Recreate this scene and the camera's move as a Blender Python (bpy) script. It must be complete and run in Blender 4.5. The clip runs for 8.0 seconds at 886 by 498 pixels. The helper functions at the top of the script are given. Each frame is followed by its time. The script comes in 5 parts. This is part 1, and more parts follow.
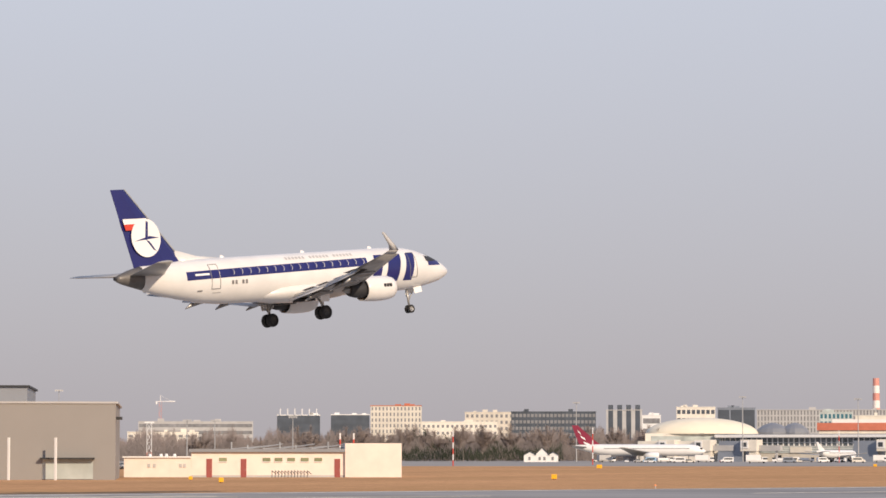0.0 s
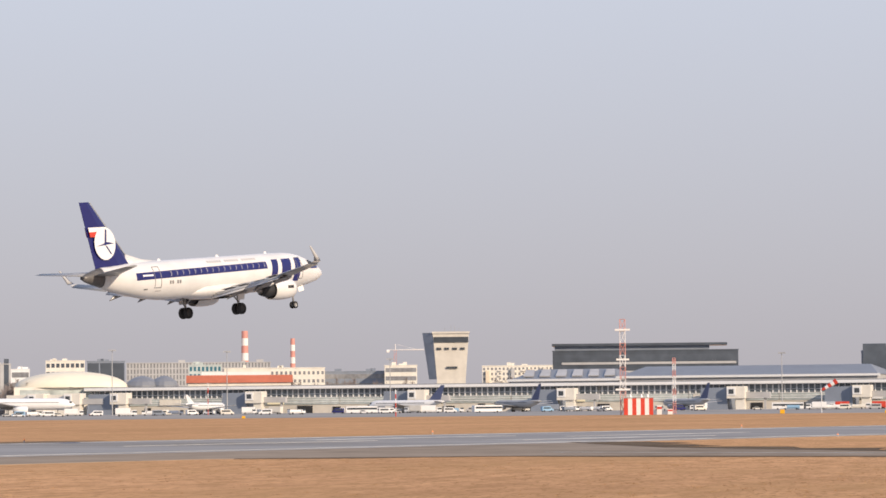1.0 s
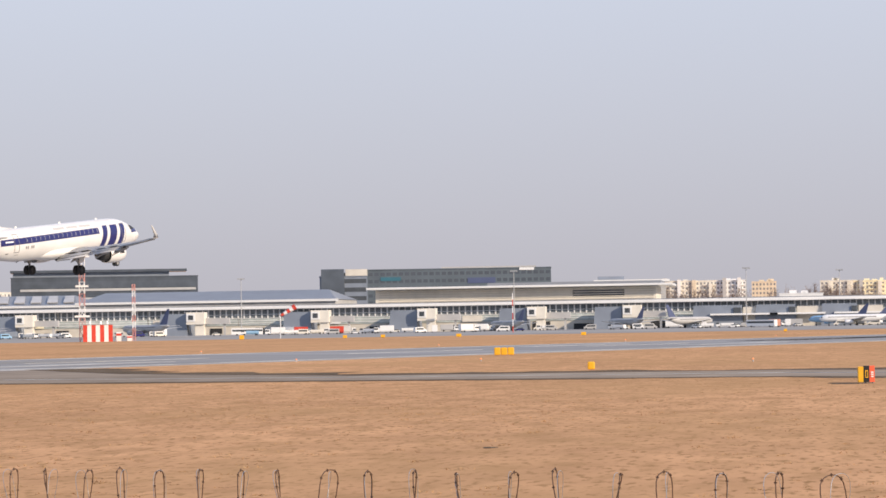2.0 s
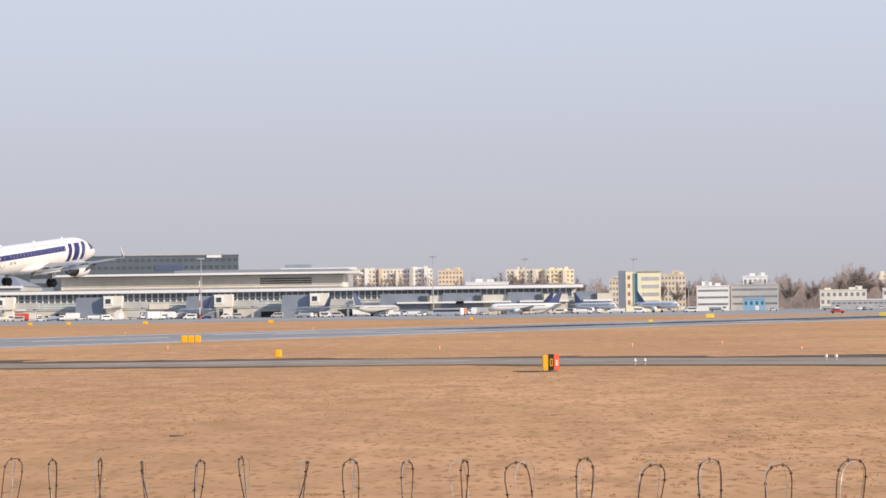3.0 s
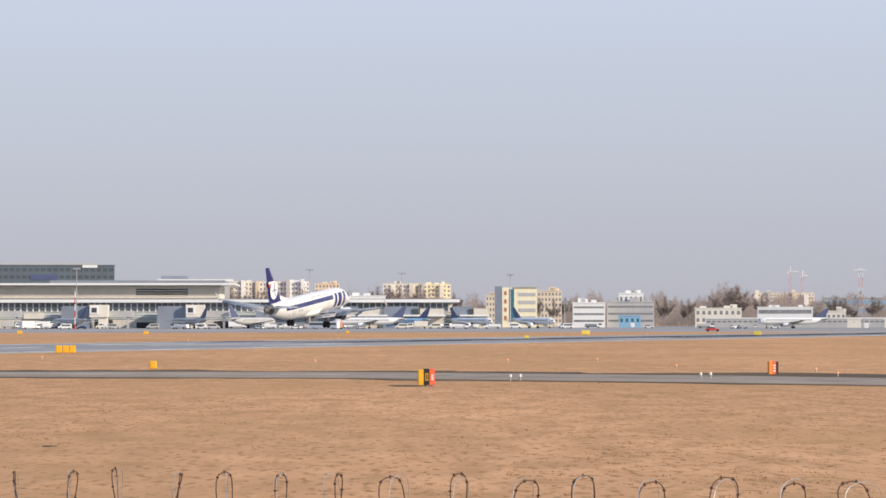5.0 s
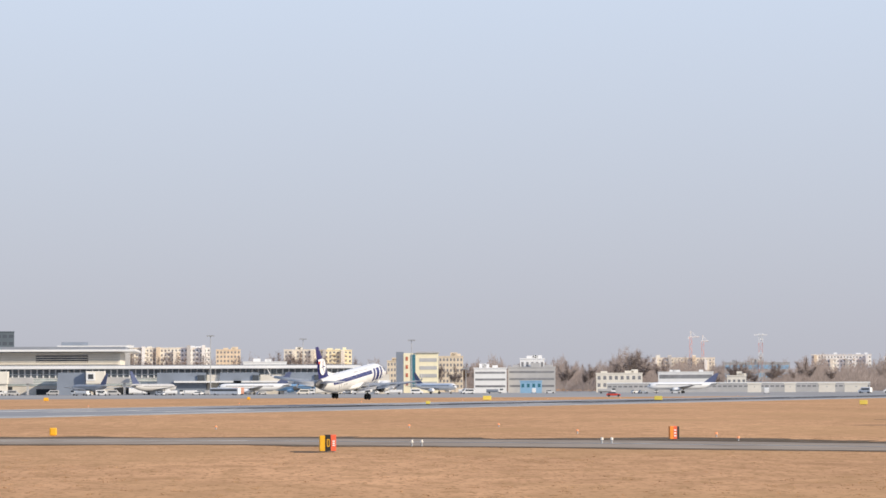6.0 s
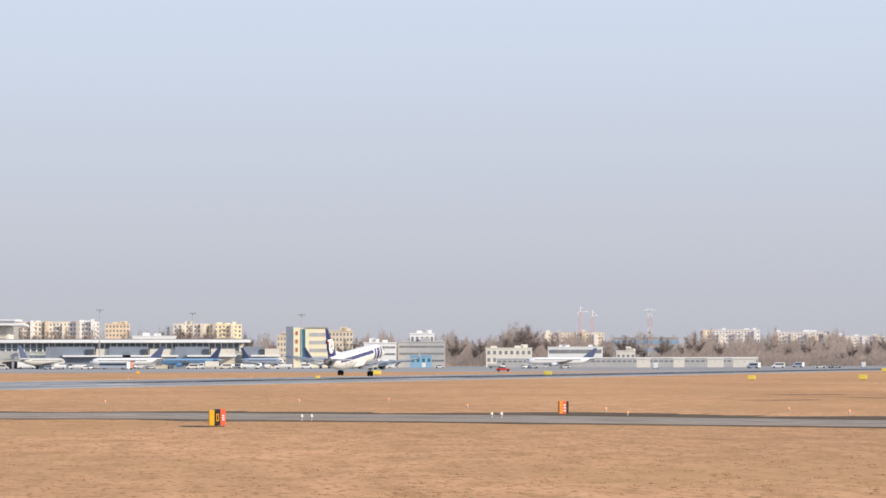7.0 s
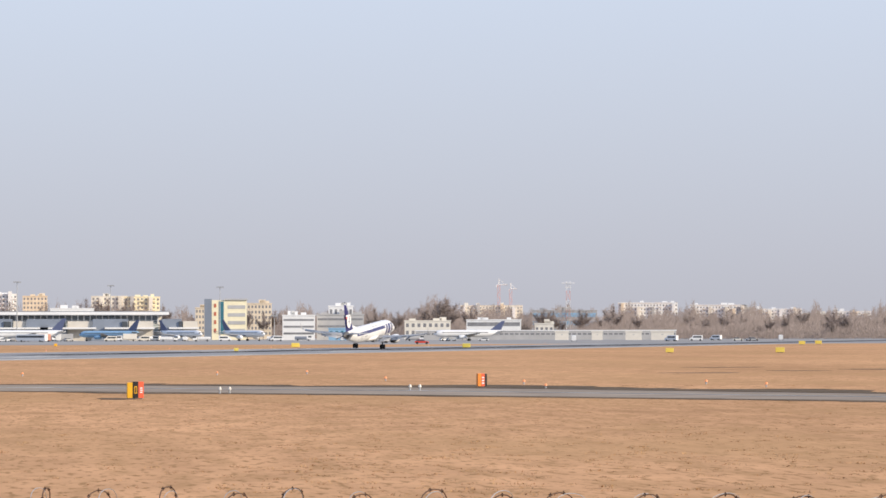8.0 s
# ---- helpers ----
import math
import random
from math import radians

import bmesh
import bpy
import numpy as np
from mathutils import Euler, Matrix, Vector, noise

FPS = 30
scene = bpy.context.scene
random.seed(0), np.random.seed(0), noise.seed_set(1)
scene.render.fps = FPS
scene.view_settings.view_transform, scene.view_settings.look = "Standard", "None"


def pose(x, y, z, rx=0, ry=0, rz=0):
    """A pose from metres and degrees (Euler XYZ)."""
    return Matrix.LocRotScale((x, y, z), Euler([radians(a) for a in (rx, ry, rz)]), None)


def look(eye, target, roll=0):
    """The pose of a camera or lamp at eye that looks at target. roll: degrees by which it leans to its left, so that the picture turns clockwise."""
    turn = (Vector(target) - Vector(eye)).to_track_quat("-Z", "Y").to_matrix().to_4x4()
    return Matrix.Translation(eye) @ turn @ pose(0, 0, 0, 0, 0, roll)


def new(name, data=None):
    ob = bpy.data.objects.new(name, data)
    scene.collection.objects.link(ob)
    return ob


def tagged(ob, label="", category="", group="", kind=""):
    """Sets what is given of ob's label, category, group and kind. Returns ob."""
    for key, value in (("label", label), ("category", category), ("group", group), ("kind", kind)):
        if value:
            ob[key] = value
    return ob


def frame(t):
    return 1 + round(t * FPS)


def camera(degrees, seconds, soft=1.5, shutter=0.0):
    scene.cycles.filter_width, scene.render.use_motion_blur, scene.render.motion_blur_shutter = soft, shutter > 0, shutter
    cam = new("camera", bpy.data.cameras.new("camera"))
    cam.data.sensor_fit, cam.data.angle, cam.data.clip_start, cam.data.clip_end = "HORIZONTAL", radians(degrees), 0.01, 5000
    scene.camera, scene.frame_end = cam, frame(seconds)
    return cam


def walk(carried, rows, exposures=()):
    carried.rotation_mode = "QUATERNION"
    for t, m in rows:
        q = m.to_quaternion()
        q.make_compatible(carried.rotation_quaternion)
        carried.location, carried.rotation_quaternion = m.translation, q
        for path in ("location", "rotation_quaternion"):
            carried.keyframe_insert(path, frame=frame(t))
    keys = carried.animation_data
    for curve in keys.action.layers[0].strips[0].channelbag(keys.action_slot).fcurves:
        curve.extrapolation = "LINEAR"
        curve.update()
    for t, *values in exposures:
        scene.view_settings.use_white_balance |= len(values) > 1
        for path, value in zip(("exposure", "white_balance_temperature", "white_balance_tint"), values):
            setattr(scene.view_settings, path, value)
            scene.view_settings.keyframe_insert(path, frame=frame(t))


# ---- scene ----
# ---- camera: a hand-held pan from one spot on a low mound ----
EYE_H = 3.1


def aim(bearing, tilt, lean):
    return pose(0, 0, EYE_H, 90 + tilt, 0, -bearing) @ pose(0, 0, 0, 0, 0, lean)


cam = camera(16.24, 8.0, soft=1.6)
walk(cam, [(t, aim(b, p, r)) for t, b, p, r in [
    (0.0, -27.806, 3.802, 0.016), (0.1, -26.85, 3.735, -0.03), (0.2, -25.48, 3.588, -0.076), (0.3, -24.52, 3.525, -0.121),
    (0.4, -23.557, 3.472, -0.167), (0.5, -21.956, 3.32, -0.213), (0.6, -21.0, 3.164, -0.277), (0.7, -19.497, 3.012, -0.342),
    (0.8, -18.531, 2.966, -0.406), (0.9, -17.691, 2.922, -0.471), (1.0, -16.202, 2.888, -0.535), (1.1, -15.255, 2.838, -0.627),
    (1.2, -13.806, 2.811, -0.719), (1.3, -12.977, 2.755, -0.812), (1.4, -12.1, 2.655, -0.904), (1.5, -11.107, 2.425, -0.996),
    (1.6, -10.234, 2.248, -0.985), (1.7, -8.702, 2.024, -0.973), (1.8, -7.826, 1.808, -0.962), (1.9, -6.958, 1.597, -0.95),
    (2.0, -6.266, 1.402, -0.939), (2.1, -5.885, 1.359, -0.861), (2.2, -5.206, 1.471, -0.784), (3.3, -0.002, 1.016, -0.806),
    (3.5, 0.0, 1.024, -0.797), (4.0, 0.81, 1.111, -0.388), (5.3, 2.014, 1.586, -0.2), (5.5, 2.248, 1.978, -0.31),
    (5.7, 2.518, 2.491, -0.25), (5.8, 2.788, 2.57, -0.237), (6.0, 3.587, 2.544, -0.212), (6.2, 4.433, 2.522, -0.174),
    (6.5, 5.289, 2.514, -0.118), (6.8, 5.369, 2.305, -0.12), (7.0, 5.612, 2.072, -0.121), (7.3, 6.094, 1.856, -0.146),
    (7.5, 6.403, 1.724, -0.162), (8.0, 7.111, 1.564, -0.081)]],
    exposures=[(0.0, -0.08, 7120, 14), (1.0, 0.03, 6940, 13), (2.0, 0.16, 6690, 12), (3.5, 0.2, 6530, 10), (5.5, 0.13, 6430, 9), (6.5, 0.25, 6440, 8), (8.0, 0.24, 6440, 9)])

# ---- light: low winter sun from the right, hazy sky ----
SUN_BEARING, SUN_HEIGHT = 122.0, 24.0
world = bpy.data.worlds.new("sky")
scene.world = world
world.use_nodes = True
wn, wl = world.node_tree.nodes, world.node_tree.links
sky = wn.new("ShaderNodeTexSky")
sky.sky_type, sky.sun_disc = "NISHITA", False
sky.sun_elevation, sky.sun_rotation = radians(SUN_HEIGHT), radians(SUN_BEARING)
sky.air_density, sky.dust_density, sky.ozone_density = 1.0, 2.0, 1.5
geo = wn.new("ShaderNodeTexCoord")
sep = wn.new("ShaderNodeSeparateXYZ")
wl.new(geo.outputs["Generated"], sep.inputs[0])
ramp = wn.new("ShaderNodeValToRGB")
ramp.color_ramp.elements[0].position, ramp.color_ramp.elements[0].color = 0.0, (4.6, 4.55, 5.1, 1)
ramp.color_ramp.elements[1].position, ramp.color_ramp.elements[1].color = 0.16, (6.1, 6.9, 8.4, 1)
top = ramp.color_ramp.elements.new(0.8)
top.color = (2.6, 4.0, 7.2, 1)
wl.new(sep.outputs["Z"], ramp.inputs[0])
haze = wn.new("ShaderNodeMix")
haze.data_type = "RGBA"
haze.inputs["Factor"].default_value = 0.9
wl.new(sky.outputs[0], haze.inputs[6])
wl.new(ramp.outputs[0], haze.inputs[7])
wl.new(haze.outputs[2], wn["Background"].inputs[0])
wn["Background"].inputs[1].default_value = 0.1
sun = new("sun", bpy.data.lights.new("sun", "SUN"))
sun.data.energy, sun.data.angle, sun.data.color = 4.2, radians(0.6), (1.0, 0.86, 0.68)
sun.matrix_world = look((0, 0, 0), (-math.sin(radians(SUN_BEARING)), -math.cos(radians(SUN_BEARING)), -math.tan(radians(SUN_HEIGHT))))

# ---- materials ----


def mat(name, col, rough=0.6, metal=0.0, var=0.15, scale=1.0, spec=0.4, bump=0.0, coords="Object", stretch=(1, 1, 1), col2=None, coarse=0.12):
    """A surface with variation at two scales; var: how far the tone wanders."""
    m = bpy.data.materials.new(name)
    m.use_nodes = True
    n, l = m.node_tree.nodes, m.node_tree.links
    b = n["Principled BSDF"]
    b.inputs["Roughness"].default_value, b.inputs["Metallic"].default_value = rough, metal
    b.inputs["Specular IOR Level"].default_value = spec
    tc, mp = n.new("ShaderNodeTexCoord"), n.new("ShaderNodeMapping")
    mp.inputs["Scale"].default_value = stretch
    l.new(tc.outputs[coords], mp.inputs[0])
    n1, n2 = n.new("ShaderNodeTexNoise"), n.new("ShaderNodeTexNoise")
    n1.inputs["Scale"].default_value, n1.inputs["Detail"].default_value = scale, 6
    n2.inputs["Scale"].default_value, n2.inputs["Detail"].default_value = scale * coarse, 3
    l.new(mp.outputs[0], n1.inputs["Vector"])
    l.new(mp.outputs[0], n2.inputs["Vector"])
    add = n.new("ShaderNodeMath")
    add.operation = "ADD"
    l.new(n1.outputs[0], add.inputs[0])
    l.new(n2.outputs[0], add.inputs[1])
    info = n.new("ShaderNodeObjectInfo")
    mul = n.new("ShaderNodeMath")
    mul.operation, mul.inputs[1].default_value = "MULTIPLY", 0.12
    l.new(info.outputs["Random"], mul.inputs[0])
    add2 = n.new("ShaderNodeMath")
    add2.operation = "ADD"
    l.new(add.outputs[0], add2.inputs[0])
    l.new(mul.outputs[0], add2.inputs[1])
    cr = n.new("ShaderNodeValToRGB")
    lo = tuple(max(0, c * (1 - var)) for c in col) if col2 is None else col2
    hi = tuple(min(0.95, c * (1 + var * 0.6)) for c in col)
    cr.color_ramp.elements[0].position, cr.color_ramp.elements[0].color = 0.36, (*lo, 1)
    cr.color_ramp.elements[1].position, cr.color_ramp.elements[1].color = 0.66, (*hi, 1)
    half = n.new("ShaderNodeMath")
    half.operation, half.inputs[1].default_value = "MULTIPLY", 0.5
    l.new(add2.outputs[0], half.inputs[0])
    l.new(half.outputs[0], cr.inputs[0])
    l.new(cr.outputs[0], b.inputs["Base Color"])
    if bump:
        bp = n.new("ShaderNodeBump")
        bp.inputs["Strength"].default_value, bp.inputs["Distance"].default_value = bump, 0.05
        l.new(n1.outputs[0], bp.inputs["Height"])
        l.new(bp.outputs[0], b.inputs["Normal"])
    return m




def grass_mat():
    """Dry mown grass: pale straw with drifts of tone, thin worn streaks and small dark flecks of old growth."""
    m = mat("dry_grass", (0.61, 0.342, 0.181), 0.95, var=0.26, scale=0.55, spec=0.0, bump=0.4, stretch=(1, 0.35, 1), coarse=0.07)
    n, l = m.node_tree.nodes, m.node_tree.links
    b, cr = n["Principled BSDF"], n["Color Ramp"]
    tc = n.new("ShaderNodeTexCoord")
    last = cr.outputs[0]
    # cells: size across, size away, threshold, softness, colour, share
    for sx, sy, lo, hi, col, amount, seed in ((4.2, 1.1, 0.53, 0.67, (0.26, 0.15, 0.066), 0.75, 0), (0.9, 0.25, 0.48, 0.68, (0.4, 0.232, 0.112), 0.6, 31), (0.06, 0.03, 0.48, 0.66, (0.49, 0.287, 0.142), 0.6, 67)):
        mp = n.new("ShaderNodeMapping")
        mp.inputs["Scale"].default_value = (sx, sy, 1)
        mp.inputs["Location"].default_value = (seed, seed * 0.7, 0)
        l.new(tc.outputs["Object"], mp.inputs[0])
        nz = n.new("ShaderNodeTexNoise")
        nz.inputs["Scale"].default_value, nz.inputs["Detail"].default_value = 1.0, 4
        l.new(mp.outputs[0], nz.inputs["Vector"])
        mr = n.new("ShaderNodeMapRange")
        mr.inputs["From Min"].default_value, mr.inputs["From Max"].default_value, mr.inputs["To Max"].default_value = lo, hi, amount
        l.new(nz.outputs[0], mr.inputs["Value"])
        mx = n.new("ShaderNodeMix")
        mx.data_type = "RGBA"
        l.new(mr.outputs[0], mx.inputs["Factor"])
        l.new(last, mx.inputs[6])
        mx.inputs[7].default_value = (*col, 1)
        last = mx.outputs[2]
    l.new(last, b.inputs["Base Color"])
    return m


M_GRASS = grass_mat()
M_TUFT = mat("old_grass", (0.46, 0.28, 0.135), 0.9, var=0.4, scale=0.3, spec=0.05)
# Earth brown, used too for the shadow painted beside the guidance sign.
M_EARTH_SHADOW = mat("earth_and_sign_shadow", (0.15, 0.105, 0.065), 0.95, var=0.4, scale=0.8, spec=0.1, bump=0.5)
M_ASPHALT = mat("runway_asphalt", (0.335, 0.325, 0.315), 0.95, spec=0.0, var=0.25, scale=0.2, coords="Object", stretch=(1, 0.12, 1), coarse=0.2)
M_TAXI = mat("worn_taxiway_asphalt", (0.33, 0.268, 0.21), 0.95, spec=0.0, var=0.3, scale=0.3)
M_RUBBER = mat("rubber_marks", (0.06, 0.057, 0.056), 0.95, spec=0.0, var=0.3, scale=0.3, stretch=(1, 0.1, 1))
M_MARK = mat("runway_paint", (0.44, 0.425, 0.4), 0.85, var=0.45, scale=0.5)
M_APRON = mat("apron_concrete", (0.36, 0.34, 0.315), 0.95, spec=0.0, var=0.2, scale=0.05)
M_WHITE = mat("white_paint", (0.8, 0.79, 0.77), 0.32, var=0.05, scale=0.5)
M_AIR = mat("aircraft_white_gloss", (0.74, 0.72, 0.69), 0.3, var=0.1, scale=0.6, spec=0.5)
M_BLUE = mat("aircraft_navy_gloss", (0.018, 0.02, 0.125), 0.28, var=0.15, scale=0.8, spec=0.5)
M_GREYMET = mat("bare_grey_metal", (0.3, 0.29, 0.28), 0.42, 0.55, var=0.2, scale=2)
M_WING = mat("wing_grey", (0.38, 0.37, 0.355), 0.42, 0.15, var=0.12, scale=1.2)
M_WINGD = mat("flap_shadow_grey", (0.2, 0.2, 0.2), 0.5, 0.1, var=0.2, scale=1.5)
M_DARK = mat("dark_cavity", (0.03, 0.03, 0.032), 0.6, var=0.2)
M_TYRE = mat("tyre_rubber", (0.025, 0.024, 0.024), 0.75, var=0.2, scale=4)
M_DOORRED = mat("dark_red_door_paint", (0.3, 0.075, 0.065), 0.6, var=0.15)
M_OLIVEGL = mat("olive_window_blind", (0.24, 0.26, 0.15), 0.4, var=0.25, scale=2)
M_DKMETAL = mat("dark_bare_metal", (0.15, 0.14, 0.13), 0.45, 0.3, var=0.25, scale=2)
M_BRAKE = mat("sooty_brake_metal", (0.06, 0.055, 0.05), 0.6, 0.4, var=0.3, scale=4)
M_SIGNOR = mat("sign_orange", (0.85, 0.27, 0.04), 0.45, var=0.1, scale=3)
M_STEEL = mat("gear_steel", (0.45, 0.44, 0.42), 0.35, 0.5, var=0.15, scale=4)
M_RED = mat("signal_red", (0.62, 0.06, 0.035), 0.5, var=0.12, scale=0.8)
# Signal red paled in its base colour, as distance haze would.
M_PALERED = mat("haze_paled_red_paint", (0.64, 0.3, 0.26), 0.6, var=0.15)
M_LEMON = mat("lemon_marker_paint", (0.8, 0.64, 0.12), 0.5, var=0.12)
M_HOTEL = mat("dark_teal_grey_cladding", (0.115, 0.14, 0.16), 0.4, var=0.2, scale=0.1)
M_ORANGE = mat("sign_red_orange", (0.75, 0.13, 0.06), 0.45, var=0.1, scale=3)
M_YELLOW = mat("marker_yellow", (0.8, 0.42, 0.02), 0.5, var=0.12, scale=3)
M_BLACK = mat("sign_black", (0.02, 0.02, 0.02), 0.5, var=0.2)
# Far glass has haze and reflected sky lightened into its base colour.
M_FARGL = mat("hazed_far_window_glass", (0.25, 0.25, 0.255), 0.2, var=0.4, scale=0.5, spec=0.8)
M_GLASS = mat("window_glass", (0.06, 0.07, 0.08), 0.12, var=0.3, scale=0.3, spec=0.7)
M_GREENGL = mat("pale_green_glazing", (0.5, 0.545, 0.52), 0.18, var=0.35, scale=0.25, spec=0.7)
M_TERGL = mat("terminal_strip_glass", (0.16, 0.185, 0.2), 0.2, var=0.45, scale=0.3, spec=0.7)
M_TRAILER = mat("faded_orange_paint", (0.75, 0.36, 0.24), 0.5, var=0.1)
M_DKGLASS = mat("dark_curtain_wall", (0.085, 0.1, 0.12), 0.18, var=0.35, scale=0.12, spec=0.6)
M_SLATE = mat("slate_blue_cladding", (0.225, 0.255, 0.305), 0.5, var=0.18, scale=0.15)
M_CREAM = mat("cream_render", (0.76, 0.71, 0.62), 0.8, var=0.12, scale=0.3)
M_PINK = mat("pale_salmon_render", (0.8, 0.7, 0.62), 0.85, var=0.1, scale=0.6)
M_BEIGE = mat("beige_concrete", (0.64, 0.59, 0.51), 0.85, var=0.15, scale=0.2)
M_GREY = mat("grey_sheet_cladding", (0.27, 0.255, 0.24), 0.6, var=0.04, scale=0.3)
M_GREYC = mat("grey_concrete", (0.47, 0.46, 0.45), 0.85, var=0.15, scale=0.2)
M_ROOF = mat("grey_roof_sheet", (0.25, 0.26, 0.28), 0.45, 0.2, var=0.12, scale=0.1)
M_DOME = mat("cream_dome_membrane", (0.82, 0.74, 0.58), 0.6, var=0.06, scale=0.2)
M_TERRA = mat("red_brown_roof", (0.5, 0.15, 0.085), 0.7, var=0.15, scale=0.3)
M_OCHRE = mat("ochre_render", (0.72, 0.6, 0.45), 0.85, var=0.15, scale=0.3)
M_YELR = mat("light_yellow_render", (0.86, 0.78, 0.55), 0.8, var=0.08, scale=0.4)
M_TEAL = mat("teal_glass", (0.05, 0.17, 0.22), 0.2, var=0.3, scale=0.3)
# Navy lightened in its base colour to stand for haze on far things.
M_TAILBL = mat("haze_paled_navy_paint", (0.09, 0.11, 0.2), 0.4, var=0.1)
M_SKYBL = mat("light_blue_paint", (0.27, 0.45, 0.62), 0.35, var=0.1)
M_MAROON = mat("maroon_paint", (0.27, 0.03, 0.06), 0.4, var=0.1)
M_BARK = mat("winter_bark", (0.29, 0.245, 0.22), 0.9, var=0.4, scale=0.6, spec=0.1)
M_TWIG = mat("bare_twigs", (0.33, 0.27, 0.24), 0.95, var=0.4, scale=0.25, spec=0.05)
M_FIR = mat("evergreen_needles", (0.05, 0.06, 0.04), 0.9, var=0.4, scale=0.4, spec=0.1)
M_WIRE = mat("rusty_wire", (0.105, 0.06, 0.036), 0.75, 0.0, var=0.4, scale=15)
M_GALV = mat("galvanised_post", (0.42, 0.42, 0.42), 0.5, 0.5, var=0.2, scale=5)
M_LAMPGLOW = bpy.data.materials.new("edge_light_glow")
M_LAMPGLOW.use_nodes = True
M_LAMPGLOW.node_tree.nodes["Principled BSDF"].inputs["Emission Color"].default_value = (1.0, 0.42, 0.2, 1)
M_LAMPGLOW.node_tree.nodes["Principled BSDF"].inputs["Base Color"].default_value = (0.8, 0.25, 0.08, 1)
M_LAMPGLOW.node_tree.nodes["Principled BSDF"].inputs["Emission Strength"].default_value = 0.25

# ---- mesh helpers ----


def at(bearing, dist):
    a = radians(bearing)
    return dist * math.sin(a), dist * math.cos(a)


def part(name, bm, material, parent=None, label="", smooth=False):
    me = bpy.data.meshes.new(name)
    if smooth:
        for f in bm.faces:
            f.smooth = True
    bm.to_mesh(me)
    bm.free()
    for k in material if isinstance(material, (list, tuple)) else [material]:
        me.materials.append(k)
    ob = new(name, me)
    ob.parent = parent
    return tagged(ob, label)


def thing(name, m, label, category, group="", kind=""):
    ob = new(name)
    ob.matrix_world = m
    return tagged(ob, label, category, group, kind)


def add_box(bm, x0, x1, y0, y1, z0, z1, mi=0, m=None, taper=0.0):
    t = taper
    co = [(x0, y0, z0), (x1, y0, z0), (x1, y1, z0), (x0, y1, z0), (x0 + t, y0 + t, z1), (x1 - t, y0 + t, z1), (x1 - t, y1 - t, z1), (x0 + t, y1 - t, z1)]
    v = [bm.verts.new(m @ Vector(c) if m else c) for c in co]
    for f in ((0, 3, 2, 1), (4, 5, 6, 7), (0, 1, 5, 4), (1, 2, 6, 5), (2, 3, 7, 6), (3, 0, 4, 7)):
        bm.faces.new([v[k] for k in f]).material_index = mi


def box(name, dims, material, parent=None, label="", bevel=0.0, taper=0.0):
    bm = bmesh.new()
    add_box(bm, *dims, taper=taper)
    if bevel:
        bmesh.ops.bevel(bm, geom=bm.edges[:], offset=bevel, segments=2, affect="EDGES", profile=0.6)
    return part(name, bm, material, parent, label)


def tube(bm, p, q, r0, r1=None, n=8, mi=0):
    r1 = r0 if r1 is None else r1
    p, q = Vector(p), Vector(q)
    turn = (q - p).to_track_quat("Z", "Y").to_matrix()
    rings = [[bm.verts.new(c + turn @ Vector((r * math.cos(2 * math.pi * k / n), r * math.sin(2 * math.pi * k / n), 0))) for k in range(n)] for c, r in ((p, r0), (q, r1))]
    for k in range(n):
        bm.faces.new((rings[0][k], rings[0][(k + 1) % n], rings[1][(k + 1) % n], rings[1][k])).material_index = mi
    bm.faces.new(rings[0][::-1]).material_index = mi
    bm.faces.new(rings[1]).material_index = mi


def loft(bm, rings, cap=True, closed=True, mi=0):
    vs = [[bm.verts.new(c) for c in r] for r in rings]
    n = len(vs[0])
    for a, b in zip(vs, vs[1:]):
        for k in range(n if closed else n - 1):
            bm.faces.new((a[k], a[(k + 1) % n], b[(k + 1) % n], b[k])).material_index = mi
    if cap:
        bm.faces.new(vs[0][::-1]).material_index = mi
        bm.faces.new(vs[-1]).material_index = mi
    bmesh.ops.recalc_face_normals(bm, faces=bm.faces[:])


def panel_poly(bm, pts, thick, axis, mi=0):
    """A flat plate: outline pts in a plane, given thickness along axis."""
    a = [bm.verts.new(p) for p in pts]
    b = [bm.verts.new(Vector(p) + Vector(axis) * thick) for p in pts]
    n = len(pts)
    bm.faces.new(a[::-1]).material_index = mi
    bm.faces.new(b).material_index = mi
    for k in range(n):
        bm.faces.new((a[k], a[(k + 1) % n], b[(k + 1) % n], b[k])).material_index = mi
    bmesh.ops.recalc_face_normals(bm, faces=bm.faces[:])


# ---- ground, runway, taxiway, apron ----
RUN = 22.9                       # heading of the runway
AX = Vector((math.sin(radians(RUN)), math.cos(radians(RUN)), 0))
LX = Vector((-AX.y, AX.x, 0))    # to the left of it
RUN_POSE = pose(0, 0, 0, 0, 0, 90 - RUN)   # x along the runway, y to its left


def flat(name, outline, z, material, label, category, m=None):
    bm = bmesh.new()
    top_v = [bm.verts.new((x, y, z)) for x, y in outline]
    low = [bm.verts.new((x, y, z - 0.3)) for x, y in outline]
    bm.faces.new(top_v)
    n = len(outline)
    for k in range(n):
        bm.faces.new((top_v[k], low[k], low[(k + 1) % n], top_v[(k + 1) % n]))
    bmesh.ops.recalc_face_normals(bm, faces=bm.faces[:])
    ob = part(name, bm, material)
    if m is not None:
        ob.matrix_world = m
    return tagged(ob, label, category, kind="structure")


bm = bmesh.new()
bmesh.ops.create_grid(bm, x_segments=60, y_segments=60, size=4900)
ground = tagged(part("ground", bm, M_GRASS), "flat airfield of dry straw-coloured winter grass", "ground", kind="structure")
R0, R1 = 150.0, 210.0            # near and far edge of the runway, left of the axis line
